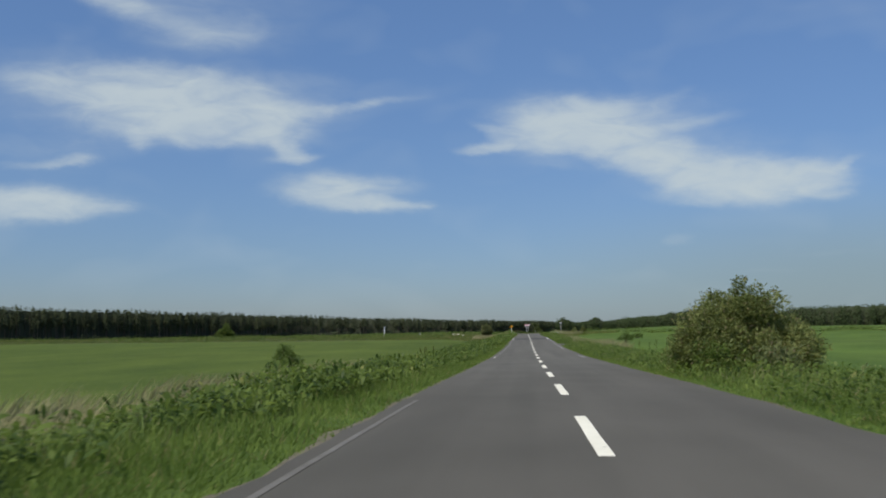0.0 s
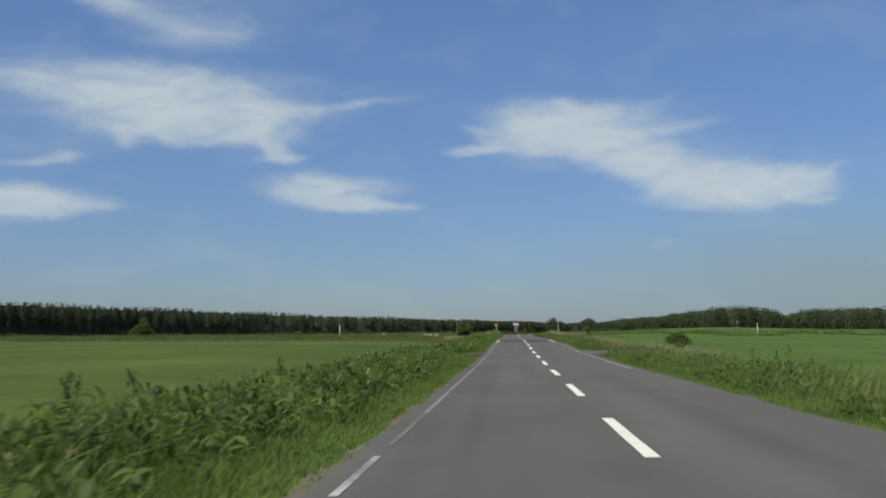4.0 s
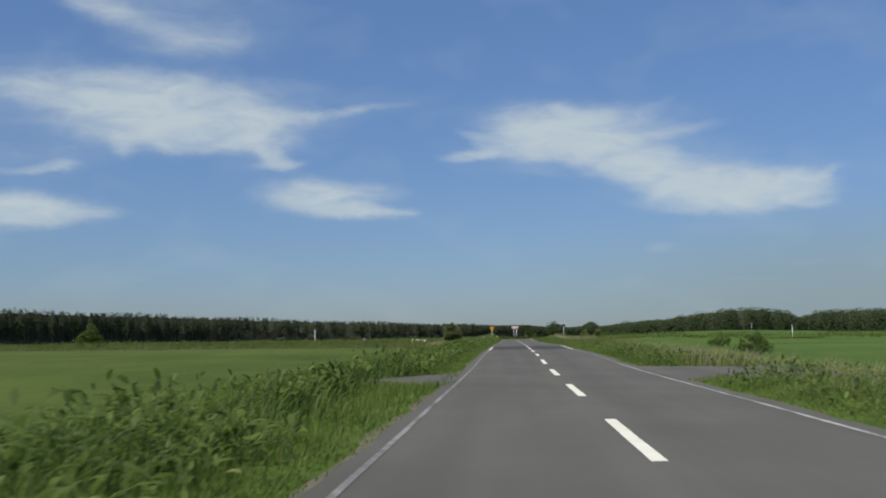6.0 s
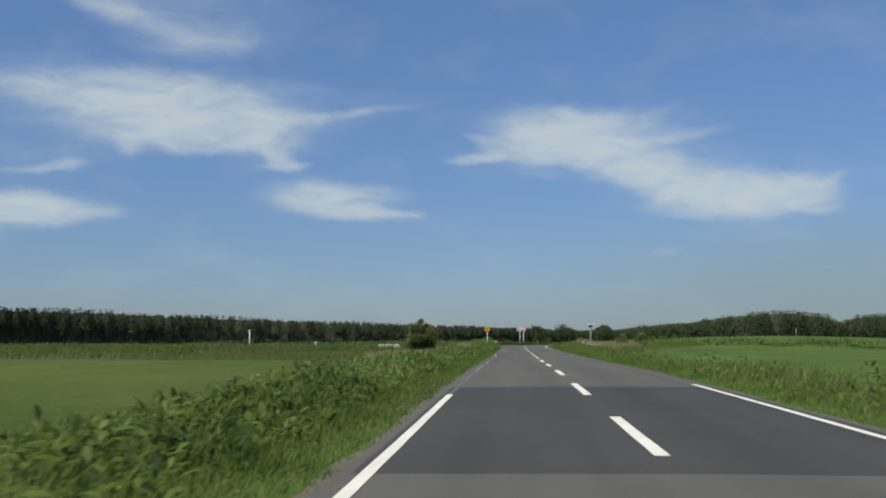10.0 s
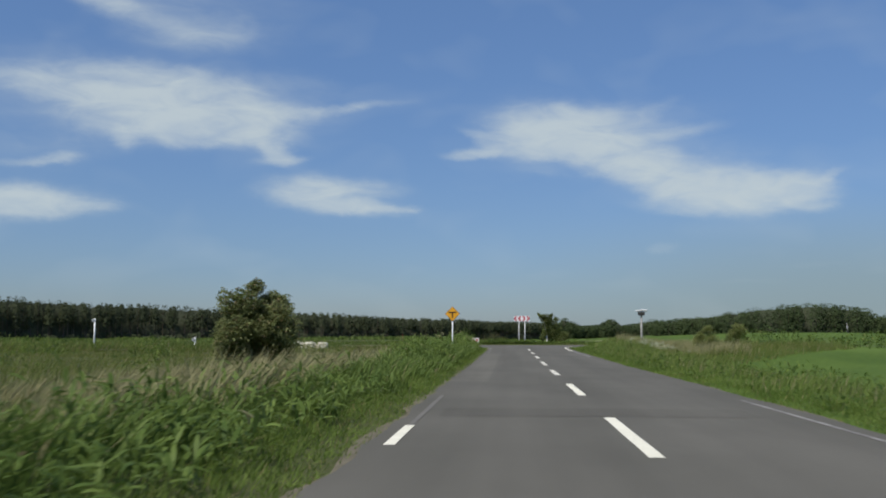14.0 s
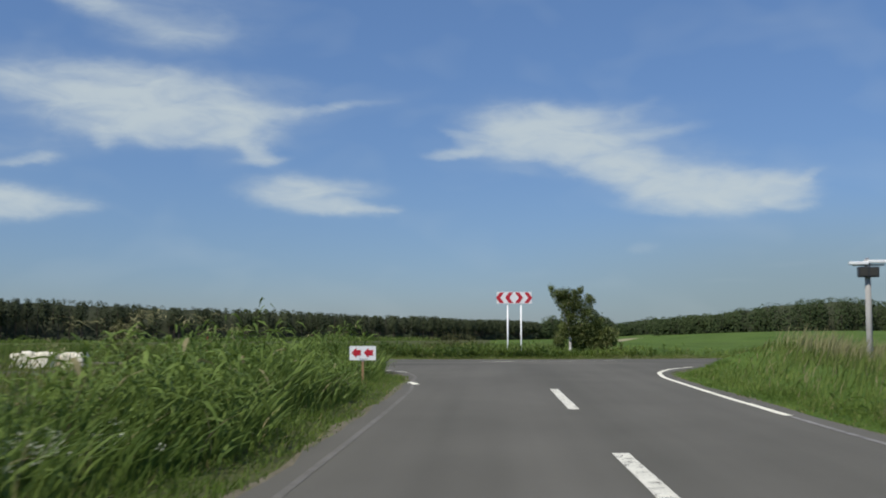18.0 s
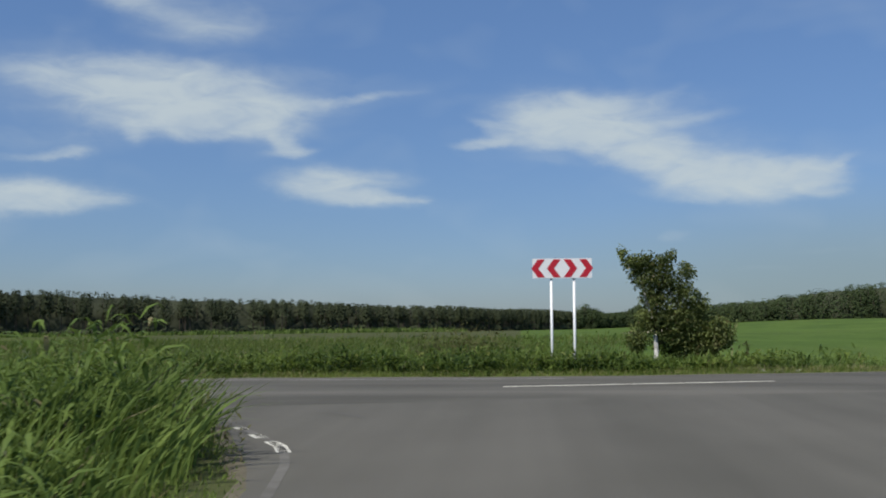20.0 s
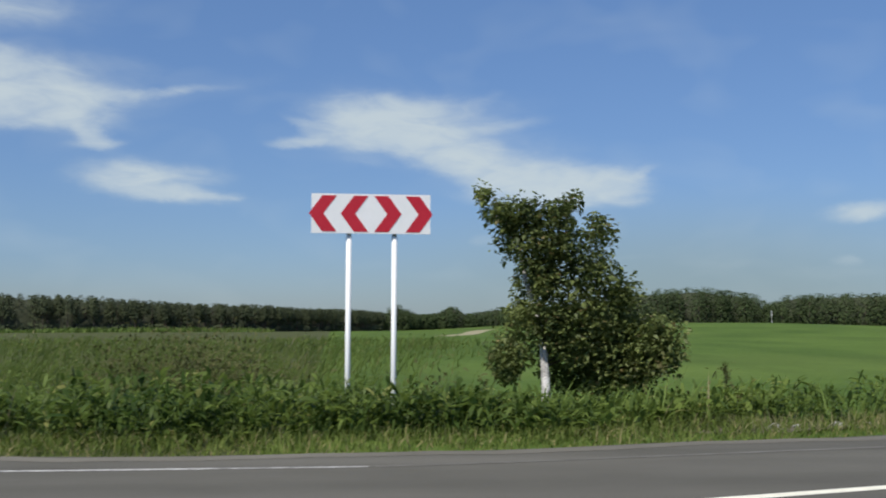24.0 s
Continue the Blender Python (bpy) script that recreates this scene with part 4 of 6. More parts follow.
# ---- leaves and blades in arrays ----
def blades(pos, height, width, lean, spread, mat, name, label, category="grass", droop=0.5, bits=3):
    """Grass: one bent, tapering blade at each place. lean: the way the wind lays them, in x and y."""
    n = len(pos)
    if n == 0:
        return None
    turn = RNG.uniform(0, 2 * np.pi, n)
    tilt = np.abs(RNG.normal(0, spread, n))
    way = np.stack([np.cos(turn) * tilt + lean[0], np.sin(turn) * tilt + lean[1]], 1)
    face = RNG.uniform(0, np.pi, n)
    side = np.stack([np.cos(face), np.sin(face), np.zeros(n)], 1)
    rows = []
    for i in range(bits + 1):
        u = i / bits
        c = np.empty((n, 3))
        c[:, :2] = pos[:, :2] + way * (height * u ** 1.8)[:, None]
        c[:, 2] = pos[:, 2] + height * (u - droop * 0.45 * u ** 3 * np.minimum(np.hypot(way[:, 0], way[:, 1]), 1.2))
        w = width * (1 - u ** 2.2) * (0.75 + 0.5 * u)
        if i < bits:
            rows += [c - side * w[:, None] / 2, c + side * w[:, None] / 2]
        else:
            rows += [c]
    v = np.stack(rows, 1)
    per = v.shape[1]
    loops, counts = [], []
    for i in range(bits - 1):
        loops += [2 * i, 2 * i + 1, 2 * i + 3, 2 * i + 2]
        counts.append(4)
    loops += [2 * bits - 2, 2 * bits - 1, 2 * bits]
    counts.append(3)
    L = (np.array(loops)[None] + (np.arange(n) * per)[:, None]).ravel()
    ob = mesh_object(name, v.reshape(-1, 3), L, np.tile(counts, n), mat, None, True)
    return tagged(ob, label, category, kind="stuff")


def leaf_arrays(centre, length, width, normal_up, n, droop=0.25):
    """Folded leaves: six corners each, two quads."""
    turn = RNG.uniform(0, 2 * np.pi, n)
    elev = RNG.normal(normal_up, 0.45, n)
    axis = np.stack([np.cos(turn) * np.cos(elev), np.sin(turn) * np.cos(elev), np.sin(elev)], 1)
    side = np.stack([-np.sin(turn), np.cos(turn), RNG.normal(0, 0.35, n)], 1)
    side /= np.linalg.norm(side, axis=1)[:, None]
    up = np.cross(axis, side)
    L, W = length[:, None], width[:, None]
    base = centre
    tip = centre + axis * L - np.array([0, 0, 1]) * L * droop
    midl = centre + axis * L * 0.45 - side * W * 0.5 + up * W * 0.12
    midr = centre + axis * L * 0.45 + side * W * 0.5 + up * W * 0.12
    v = np.stack([base, midl, tip, midr], 1).reshape(-1, 3)
    loops = (np.array([0, 3, 2, 0, 2, 1])[None] + (np.arange(n) * 4)[:, None]).ravel()
    return v, loops, np.full(2 * n, 3)


def lance_arrays(centre, length, width, normal_up, n, droop=0.35):
    """Lance-shaped leaves with a fold along the middle and a drooping tip."""
    turn = RNG.uniform(0, 2 * np.pi, n)
    elev = RNG.normal(normal_up, 0.4, n)
    axis = np.stack([np.cos(turn) * np.cos(elev), np.sin(turn) * np.cos(elev), np.sin(elev)], 1)
    side = np.stack([-np.sin(turn), np.cos(turn), RNG.normal(0, 0.3, n)], 1)
    side /= np.linalg.norm(side, axis=1)[:, None]
    L, W, down = length[:, None], width[:, None], np.array([0, 0, 1.0])
    one, two = centre + axis * L * 0.33 - down * L * droop * 0.08, centre + axis * L * 0.68 - down * L * droop * 0.42
    tip = centre + axis * L * 0.97 - down * L * droop
    rows = [centre, one - side * W * 0.5 + down * W * 0.1, one + side * W * 0.5 + down * W * 0.1,
            two - side * W * 0.36 + down * W * 0.06, two + side * W * 0.36 + down * W * 0.06, tip]
    v = np.stack(rows, 1).reshape(-1, 3)
    loops = (np.array([0, 2, 1, 1, 2, 4, 3, 3, 4, 5])[None] + (np.arange(n) * 6)[:, None]).ravel()
    return v, loops, np.tile([3, 4, 3], n)


def broad_leaves(pos, height, length, mat, name, label, k=8, slim=0.235, up=0.62, droop=0.34):
    """Large-leaved weeds: leaves at all heights of each plant, the top ones held flat."""
    n = len(pos) * k
    if n == 0:
        return None
    p = np.repeat(pos, k, 0)
    hh = np.repeat(height, k) * RNG.uniform(0.15, 1.0, n) ** 0.7
    p = p + np.stack([RNG.normal(0, 0.10, n), RNG.normal(0, 0.10, n), hh], 1)
    ln = length * RNG.uniform(0.6, 1.3, n)
    v, lo, co = lance_arrays(p, ln, ln * RNG.uniform(0.72 * slim, 1.28 * slim, n), up, n, droop)
    return tagged(mesh_object(name, v, lo, co, mat, None, True), label, "weeds", kind="stuff")


def scatter(x0, x1, y0, y1, per_m2, keep=None, near=True):
    """Random places on the ground in a rectangle, off the roads."""
    n = max(0, int((x1 - x0) * (y1 - y0) * per_m2))
    x, y = RNG.uniform(x0, x1, n), RNG.uniform(y0, y1, n)
    ok = (outside(x, y) > 0.0) & ((y < cross_y(x)) == near)
    ok &= ~(on_entrance(x, y, 0.12) & (x < LEFT - 0.3)) & ~(on_entrance(x, y, 0.12) & (x > RIGHT + 0.15))
    if keep is not None:
        ok &= keep(x, y)
    x, y = x[ok], y[ok]
    return np.stack([x, y, ground_z(x, y) - 0.01], 1)


def patchy(x, y, scale, seed, share):
    """A slowly changing yes or no over the plan."""
    a = np.sin(x / scale * 1.7 + seed + 1.9 * np.sin(y / scale * 0.6 + seed)) + np.sin(y / scale + 2.1 * seed + np.sin(x / scale * 0.9))
    return a * 0.5 + RNG.normal(0, 0.22, len(x)) < 2 * share - 1


# ---- trees and bushes ----
def crown_mesh(name, clumps, per_r2, size, mat, parent, slim=0.6, up=0.1, shell=0.5):
    """Leaves gathered in clumps given as (x, y, z, radius)."""
    cs = []
    for cx0, cy0, cz0, r in clumps:
        n = int(per_r2 * r * r)
        d = RNG.normal(0, 1, (n, 3))
        d /= np.linalg.norm(d, axis=1)[:, None]
        rad = r * (shell + (1.12 - shell) * RNG.uniform(0, 1, n) ** 0.6)
        lumps = 1 + 0.22 * np.sin(d[:, 0] * 5 + cx0 * 9) * np.sin(d[:, 2] * 6 + cz0 * 7)
        cs.append(np.array([cx0, cy0, cz0]) + d * (rad * lumps)[:, None])
    c = np.concatenate(cs)
    n = len(c)
    ln = size * RNG.uniform(0.6, 1.35, n)
    v, lo, co = leaf_arrays(c, ln, ln * slim, up, n, 0.3)
    ob = mesh_object(name, v, lo, co, mat, parent)
    ob["kind"] = "stuff"
    return ob


def limb(a, b, r0, r1, sag=0.1):
    a, b = Vector(a), Vector(b)
    pts = []
    for i in range(6):
        u = i / 5
        p = a.lerp(b, u)
        p += Vector((noise.noise(p * 1.7), noise.noise(p * 1.7 + Vector((5, 1, 2))), 0)) * 0.12 * math.sin(u * math.pi)
        p.z += sag * math.sin(u * math.pi)
        pts.append(p)
    return tube(pts, [r0 + (r1 - r0) * i / 5 for i in range(6)], 7)


def birch(x, y, base):
    """A wind-shaped young birch, its crown drawn up to one side."""
    s = thing("birch_tree", x, y, base, "wind-bent young birch with a pale trunk beside the road sign", "tree")
    part("trunk", limb((-0.24, -0.82, -0.2), (-0.26, -0.36, 1.25), 0.075, 0.045, 0), BIRCH_BARK, s, "pale peeling trunk")
    upper = part("trunk", limb((-0.26, -0.37, 1.2), (-0.72, 0.05, 2.95), 0.045, 0.015, 0.05), BIRCH_BARK, s)
    outline = ((-0.98, 3.42, 0.13), (-0.85, 3.15, 0.20), (-0.50, 3.12, 0.24), (0.02, 3.18, 0.22), (0.26, 3.28, 0.13), (-0.48, 2.72, 0.33), (0.02, 2.70, 0.38),
               (0.60, 2.88, 0.22), (-0.18, 2.22, 0.38), (0.44, 2.32, 0.42), (0.86, 2.05, 0.28), (-0.40, 1.76, 0.30), (0.32, 1.68, 0.48),
               (0.98, 1.58, 0.40), (1.42, 1.42, 0.30), (-0.60, 1.32, 0.28), (0.62, 1.16, 0.42), (1.18, 1.16, 0.38), (1.52, 1.08, 0.22), (-0.62, 0.98, 0.22), (-0.80, 1.16, 0.14), (0.42, 0.80, 0.28), (0.95, 0.82, 0.28), (0.35, 0.58, 0.2), (0.72, 0.6, 0.22), (1.1, 0.66, 0.18), (-0.62, 0.78, 0.16), (1.35, 0.86, 0.18))
    clumps = []
    for dx, dz, r in outline:
        dz -= 0.14 + 0.035 * dz
        for dy in (-0.34, 0.0, 0.36):
            clumps.append((dx + random.uniform(-0.06, 0.06), dy + random.uniform(-0.12, 0.12), dz + random.uniform(-0.06, 0.06) - 0.12 * abs(dy), r * (0.85 if dy else 1.0)))
        if dz > 1.15:
            part("limb", limb((-0.2, -0.1, max(0.8, dz * 0.6)), (dx * 0.9, random.uniform(-0.2, 0.2), dz), 0.014, 0.004, 0.05), BARK, upper)
    clumps = [(a, b, c + (0.14 if c < 0.75 else 0.0), r) for a, b, c, r in clumps]
    clumps += [(-0.28, 0.0, 2.88, 0.26), (-0.3, 0.25, 2.8, 0.24), (-0.62, 0.1, 2.72, 0.26), (-0.25, -0.2, 2.6, 0.28), (0.05, 0.25, 0.78, 0.3), (0.12, 0.0, 0.6, 0.26), (-0.05, 0.35, 0.95, 0.3), (0.14, -0.55, 0.95, 0.2), (-0.02, -0.6, 1.05, 0.14)]
    clumps += [(-0.12, -0.5, 1.32, 0.26), (-0.30, -0.5, 1.5, 0.24), (0.1, -0.5, 1.55, 0.26), (-0.2, -0.45, 1.85, 0.28), (-0.3, -0.55, 1.25, 0.2), (0.0, -0.5, 1.15, 0.2), (-0.35, -0.3, 2.1, 0.26)]
    rnd = random.Random(4)
    clumps = [(cx0, cy0, cz0, r * 0.97) for cx0, cy0, cz0, r in clumps]
    for _ in range(70):
        c = rnd.choice(clumps)
        a = rnd.uniform(0, 2 * math.pi)
        clumps.append((c[0] + math.cos(a) * c[3] * 1.1, c[1] + rnd.uniform(-0.2, 0.2), c[2] + math.sin(a) * c[3] * 1.1, rnd.uniform(0.05, 0.1)))
    crown_mesh("crown", clumps, 3300, 0.076, BIRCH_LEAF, s, 0.72, 0.0, 0.1)
    return s


def dome_bush(name, x, y, base, wide, deep, high, leaf, mat, label, density=420, slim=0.5, up=0.3, lean=0.0, count=46, seed=1, stems=9, spikes=0, category="bush", oval=False):
    """A rounded, ragged bush of many clumps on several stems."""
    rnd = random.Random(seed)
    s = thing(name, x, y, base, label, category)
    clumps = []
    for _ in range(count):
        a, u = rnd.uniform(0, 2 * math.pi), rnd.random() ** 0.5
        px, py = math.cos(a) * u, math.sin(a) * u
        top = high * math.sqrt(max(0.05, 1 - 0.9 * u * u)) * rnd.uniform(0.86, 1.06)
        z = top * (0.2 + 0.75 * rnd.random() ** 0.6)
        r = rnd.uniform(0.10, 0.19) * min(wide, high)
        if oval:
            z = high * rnd.uniform(0.12, 0.9)
            u *= math.sqrt(max(0.1, 1 - ((z / high - 0.5) / 0.6) ** 2))
            px, py, top = math.cos(a) * u, math.sin(a) * u, high
        clumps.append((px * wide * 0.45 + lean * z, py * deep * 0.45, min(z, top - r * 0.6), r))
    for _ in range(spikes):
        a, u = rnd.uniform(0, 2 * math.pi), rnd.random() * 0.75
        clumps.append((math.cos(a) * u * wide * 0.42 + lean * high, math.sin(a) * u * deep * 0.42, high * rnd.uniform(0.92, 1.06) * (1 - 0.35 * u), rnd.uniform(0.05, 0.08) * high))
    for _ in range(stems):
        c = rnd.choice(clumps)
        part("stem", limb((rnd.uniform(-0.15, 0.15) * wide * 0.4, rnd.uniform(-0.1, 0.1) * deep, -0.15), (c[0] * 0.9, c[1] * 0.9, c[2]), 0.035, 0.01, 0.05), BARK, s)
    crown_mesh("crown", clumps, density, leaf, mat, s, slim, up)
    return s


birch(3.60, 299.9, -0.1)
dome_bush("willow_bush", 6.72, 22.2, -0.15, 4.4, 3.4, 2.8, 0.15, WILLOW_LEAF, "large ragged willow bush with drying leaf tips by the road", 2100, 0.3, 0.75, 0.02, 105, 3, 8, 10)
bush = bpy.data.objects["willow_bush"]
n = 420
ang, u = RNG.uniform(0, 2 * np.pi, n), RNG.uniform(0, 1, n) ** 0.6
sx, sy = np.cos(ang) * u * 2.0 + 0.08, np.sin(ang) * u * 1.6
sz = 2.55 * np.sqrt(1 - 0.82 * u * u) - RNG.uniform(0.25, 0.8, n)
twigs = blades(np.stack([sx, sy, sz], 1), RNG.uniform(0.35, 0.65, n), RNG.uniform(0.018, 0.035, n), (0.12, 0.05), 0.3, WILLOW_LEAF, "sprays", "upright feathery leaf sprays", "bush", bits=3)
twigs.parent = bush
for key in ("category", "kind"):
    if key in twigs:
        del twigs[key]
for mx, my, mr, mh, mat, note in ((6.8, 17.6, 0.75, 0.95, GREY_LEAF, "pale grey-green mugwort before the willow bush"), (5.5, 19.6, 0.6, 0.95, BROAD, "tall broad-leaved weeds before the willow bush"), (8.6, 15.8, 0.7, 0.7, GREY_LEAF, "pale grey-green mugwort in the verge")):
    k = int(70 * mr)
    x, y = mx + RNG.normal(0, 0.45, k) * mr, my + RNG.normal(0, 0.45, k) * mr
    broad_leaves(np.stack([x, y, ground_z(x, y)], 1), mh * RNG.uniform(0.6, 1.1, k), 0.2, mat, "mugwort", note, 12, 0.24)
dome_bush("roadside_shrub", -11.3, 43.2, -0.6, 1.9, 1.7, 1.45, 0.12, TALL, "low ragged green shrub behind the roadside weeds", 1500, 0.4, 0.5, 0, 30, 12, 6, 6)
dome_bush("small_tree", -8.3, 234.3, -0.5, 2.6, 2.5, 3.05, 0.12, GREY_LEAF, "small bushy tree standing in the tall grass", 3300, 0.5, 0.2, 0.03, 64, 5, 8, 8, "tree", True)
dome_bush("meadow_bush", -85.8, 298.2, -0.5, 5.4, 5.0, 4.6, 0.3, BROAD, "round green bush alone in the meadow", 330, 0.6, 0.2, 0, 40, 8)
dome_bush("roadside_shrub", 14.9, 148.1, -0.55, 2.6, 2.2, 1.35, 0.13, TALL, "low green shrub at the edge of the meadow", 1500, 0.5, 0.4, 0, 34, 9)
dome_bush("roadside_shrub", 20.7, 189.4, -0.6, 2.9, 2.4, 1.3, 0.14, TALL, "low dark green shrub alone in the field", 1500, 0.5, 0.4, 0, 34, 13)
dome_bush("roadside_shrub", 13.2, 274.5, -0.2, 1.7, 1.6, 2.0, 0.12, WILLOW_LEAF, "olive shrub in the tall grass", 1900, 0.5, 0.4, 0, 30, 10)
dome_bush("roadside_shrub", 15.6, 276.0, -0.2, 1.6, 1.6, 2.3, 0.12, WILLOW_LEAF, "olive shrub in the tall grass", 1900, 0.5, 0.4, 0, 30, 11)


# ---- far woods ----
def outward_cards(c, out, length, rnd):
    """Leafy sprays, each a small kinked quad lying roughly along the crown's surface."""
    n = len(c)
    nrm = out + rnd.normal(0, 0.2, (n, 3))
    nrm /= np.linalg.norm(nrm, axis=1)[:, None]
    side = np.cross(nrm, rnd.normal(0, 1, (n, 3)))
    side /= np.linalg.norm(side, axis=1)[:, None]
    along = np.cross(nrm, side)
    L = length[:, None]
    v = np.stack([c - along * L * 0.5, c + side * L * 0.42 - nrm * L * 0.08, c + along * L * 0.55 - nrm * L * 0.16, c - side * L * 0.42 - nrm * L * 0.08], 1).reshape(-1, 3)
    loops = (np.array([0, 1, 2, 0, 2, 3])[None] + (np.arange(n) * 4)[:, None]).ravel()
    return v, loops, np.full(2 * n, 3)


def woods(name, line, step, rows, label, seed, spread=5.0, low=0.2, leafy=False):
    """A belt of trees along a line of (x, y, height): slim trunks, ragged crowns, bushes at the foot and a dark sheet
    for the shaded inside.
    """
    rnd = np.random.default_rng(seed)
    p = np.array(line, float)
    seg = np.concatenate(([0], np.cumsum(np.hypot(np.diff(p[:, 0]), np.diff(p[:, 1])))))
    n = int(seg[-1] / step)
    V, S, TV, N = [], [], [], []
    for row in range(rows):
        s = np.linspace(0, seg[-1], n) + rnd.uniform(-0.9, 0.9, n) * step
        x, y, h = (np.interp(s, seg, p[:, k]) for k in range(3))
        y = y + row * spread + rnd.uniform(-0.4, 0.4, n) * spread
        h = h * (1 + (0.022 if leafy else 0.02) * np.clip(rnd.normal(0, 1, n), -1.6, 1.5) + 0.03 * np.sin(s * 0.11)) * (0.96 + 0.03 * row) + 0.3
        for xi, yi, hi in zip(x, y, h):
            m = (480 if leafy else 350) if row == 0 else 120
            lo = low * rnd.uniform(0.6, 1.5) if row == 0 else 0.45
            u = rnd.uniform(0, 1, m) ** 0.85
            w = step * (rnd.uniform(0.85, 1.35) if leafy else rnd.uniform(0.55, 0.85)) * (np.sqrt(np.clip(1.0 - (1.6 * u - 0.66) ** 2, 0.02, 1)) if leafy else np.clip(1.1 - 0.8 * u ** 3.2, 0.25, 1))
            a = rnd.uniform(0, 2 * np.pi, m)
            rr = w * rnd.uniform(0.45, 1.0, m)
            V.append(np.stack([xi + np.cos(a) * rr, yi + np.sin(a) * rr, hi * (lo + (1 - lo) * u) - 0.3], 1))
            S.append(np.full(m, step * (0.19 if leafy else 0.185)) * (1 - 0.35 * u ** 3))
            N.append(np.stack([np.cos(a), np.sin(a), 0.35 + 0.9 * u], 1))
            r = 0.05 + 0.03 * rnd.random()
            if row < 2:
                TV.append(np.array([[xi - r * 2, yi, -0.9], [xi + r * 2, yi, -0.9], [xi + r, yi, hi * 0.8], [xi - r, yi, hi * 0.8],
                                    [xi, yi - r * 2, -0.9], [xi, yi + r * 2, -0.9], [xi, yi + r, hi * 0.8], [xi, yi - r, hi * 0.8]]))
        if row == 0:
            k = n * 16
            s = rnd.uniform(0, seg[-1], k)
            V.append(np.stack([np.interp(s, seg, p[:, 0]), np.interp(s, seg, p[:, 1]) + rnd.uniform(-3, 2, k), rnd.uniform(-0.6, 1.0, k) ** 1 + 0.5 * np.sin(s * 0.21)], 1))
            S.append(np.full(k, 0.8))
            N.append(np.tile([0.0, -0.7, 0.7], (k, 1)))
    c, sz = np.concatenate(V), np.concatenate(S)
    k = len(c)
    ln = rnd.uniform(0.7, 1.5, k) * sz
    v, lo, co = outward_cards(c, np.concatenate(N), ln, rnd)
    ob = tagged(mesh_object(name, v, lo, co, WOODS_LEAFY if leafy else WOODS), label, "forest", kind="stuff")
    tv = np.concatenate(TV)
    q = (np.arange(8)[None] + (np.arange(len(TV)) * 8)[:, None]).ravel()
    mesh_object("trunks", tv, q, np.full(len(TV) * 2, 4), BARK, ob)["kind"] = "stuff"
    # added sheet behind the front trees, its dark colour standing for shade inside
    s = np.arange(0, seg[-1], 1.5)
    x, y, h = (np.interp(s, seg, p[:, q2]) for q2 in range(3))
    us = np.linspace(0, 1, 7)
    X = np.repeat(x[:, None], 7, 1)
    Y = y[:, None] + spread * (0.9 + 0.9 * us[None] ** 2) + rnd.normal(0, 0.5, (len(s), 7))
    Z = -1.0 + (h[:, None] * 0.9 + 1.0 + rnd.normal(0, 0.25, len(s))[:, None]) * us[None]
    grid_object("shade_backing", X, Y, Z, WOODS_DARK, ob)["kind"] = "stuff"
    return ob


woods("forest", [(-420, 180, 12.9), (-260, 290, 12.7), (-185, 350, 12.0), (-138, 460, 10.7), (-108, 505, 9.5), (-60, 540, 7.7), (-20, 585, 6.6), (18, 660, 6.0)], 2.2, 3,
      "dark wood of slim conifers along the meadow's edge", 21, low=0.36)
woods("far_wood", [(10, 662, 5.6), (19, 668, 5.2), (24, 672, 8.6), (30, 678, 5.4), (40, 690, 6.0), (46, 692, 9.0), (52, 694, 5.8), (66, 698, 8.2), (74, 699, 6.4), (100, 700, 7.8), (150, 700, 9.0), (200, 690, 9.0)], 3.4, 2, "low far wood beyond the meadow", 22, low=0.08, leafy=True)
woods("far_wood_beyond", [(60, 652, 6.6), (76, 628, 8.4), (96, 618, 11.8), (118, 618, 13.4), (138, 625, 12.0), (145, 630, 8.4)], 3.2, 3, "green wood at the meadow's end, thinning to a gap", 23, low=0.06, leafy=True)
woods("forest_opposite", [(149, 634, 9.4), (156, 633, 11.6), (185, 630, 12.8), (250, 625, 13.6), (320, 610, 14.0), (470, 550, 14)], 3.3, 3, "broad-leaved wood along the meadow's end", 24, low=0.08, leafy=True)

# ---- roadside plants ----
def drift(x, y, scale, seed):
    """A smooth rise and fall between 0 and 1 over the plan."""
    a = np.sin(x / scale * 1.3 + seed + 1.4 * np.sin(y / scale * 0.7 + seed)) * np.sin(y / scale + 1.7 * seed + 1.1 * np.sin(x / scale * 0.8))
    b = np.sin(x / scale * 3.1 + 2 * seed) * np.sin(y / scale * 2.7 + seed + np.sin(x / scale * 2))
    return np.clip(0.5 + 0.38 * a + 0.2 * b, 0, 1)


def near_height(x, y):
    """How tall the growth stands on the near side."""
    t = 0.56 + 0.12 * smooth(60, 110, y) - 0.12 * smooth(112, 130, y) + 0.14 * smooth(175, 205, y) + 0.06 * smooth(222, 246, y) + 0.20 * smooth(259, 268, y)
    far_off = (1 - (0.42 - 0.3 * smooth(35, 50, y) * (1 - smooth(88, 98, y)) + 0.24 * smooth(234, 246, y)) * smooth(2.0, 4.6, LEFT - x)) * (1 - 0.55 * smooth(-2.7, -1.9, x) * smooth(256, 266, y))
    return far_off * t * (0.66 + 0.62 * drift(x, y, 2.6, 0.7)) * (1 - 0.66 * smooth(269, 274, y) * (1 - smooth(278, 281.5, y)))


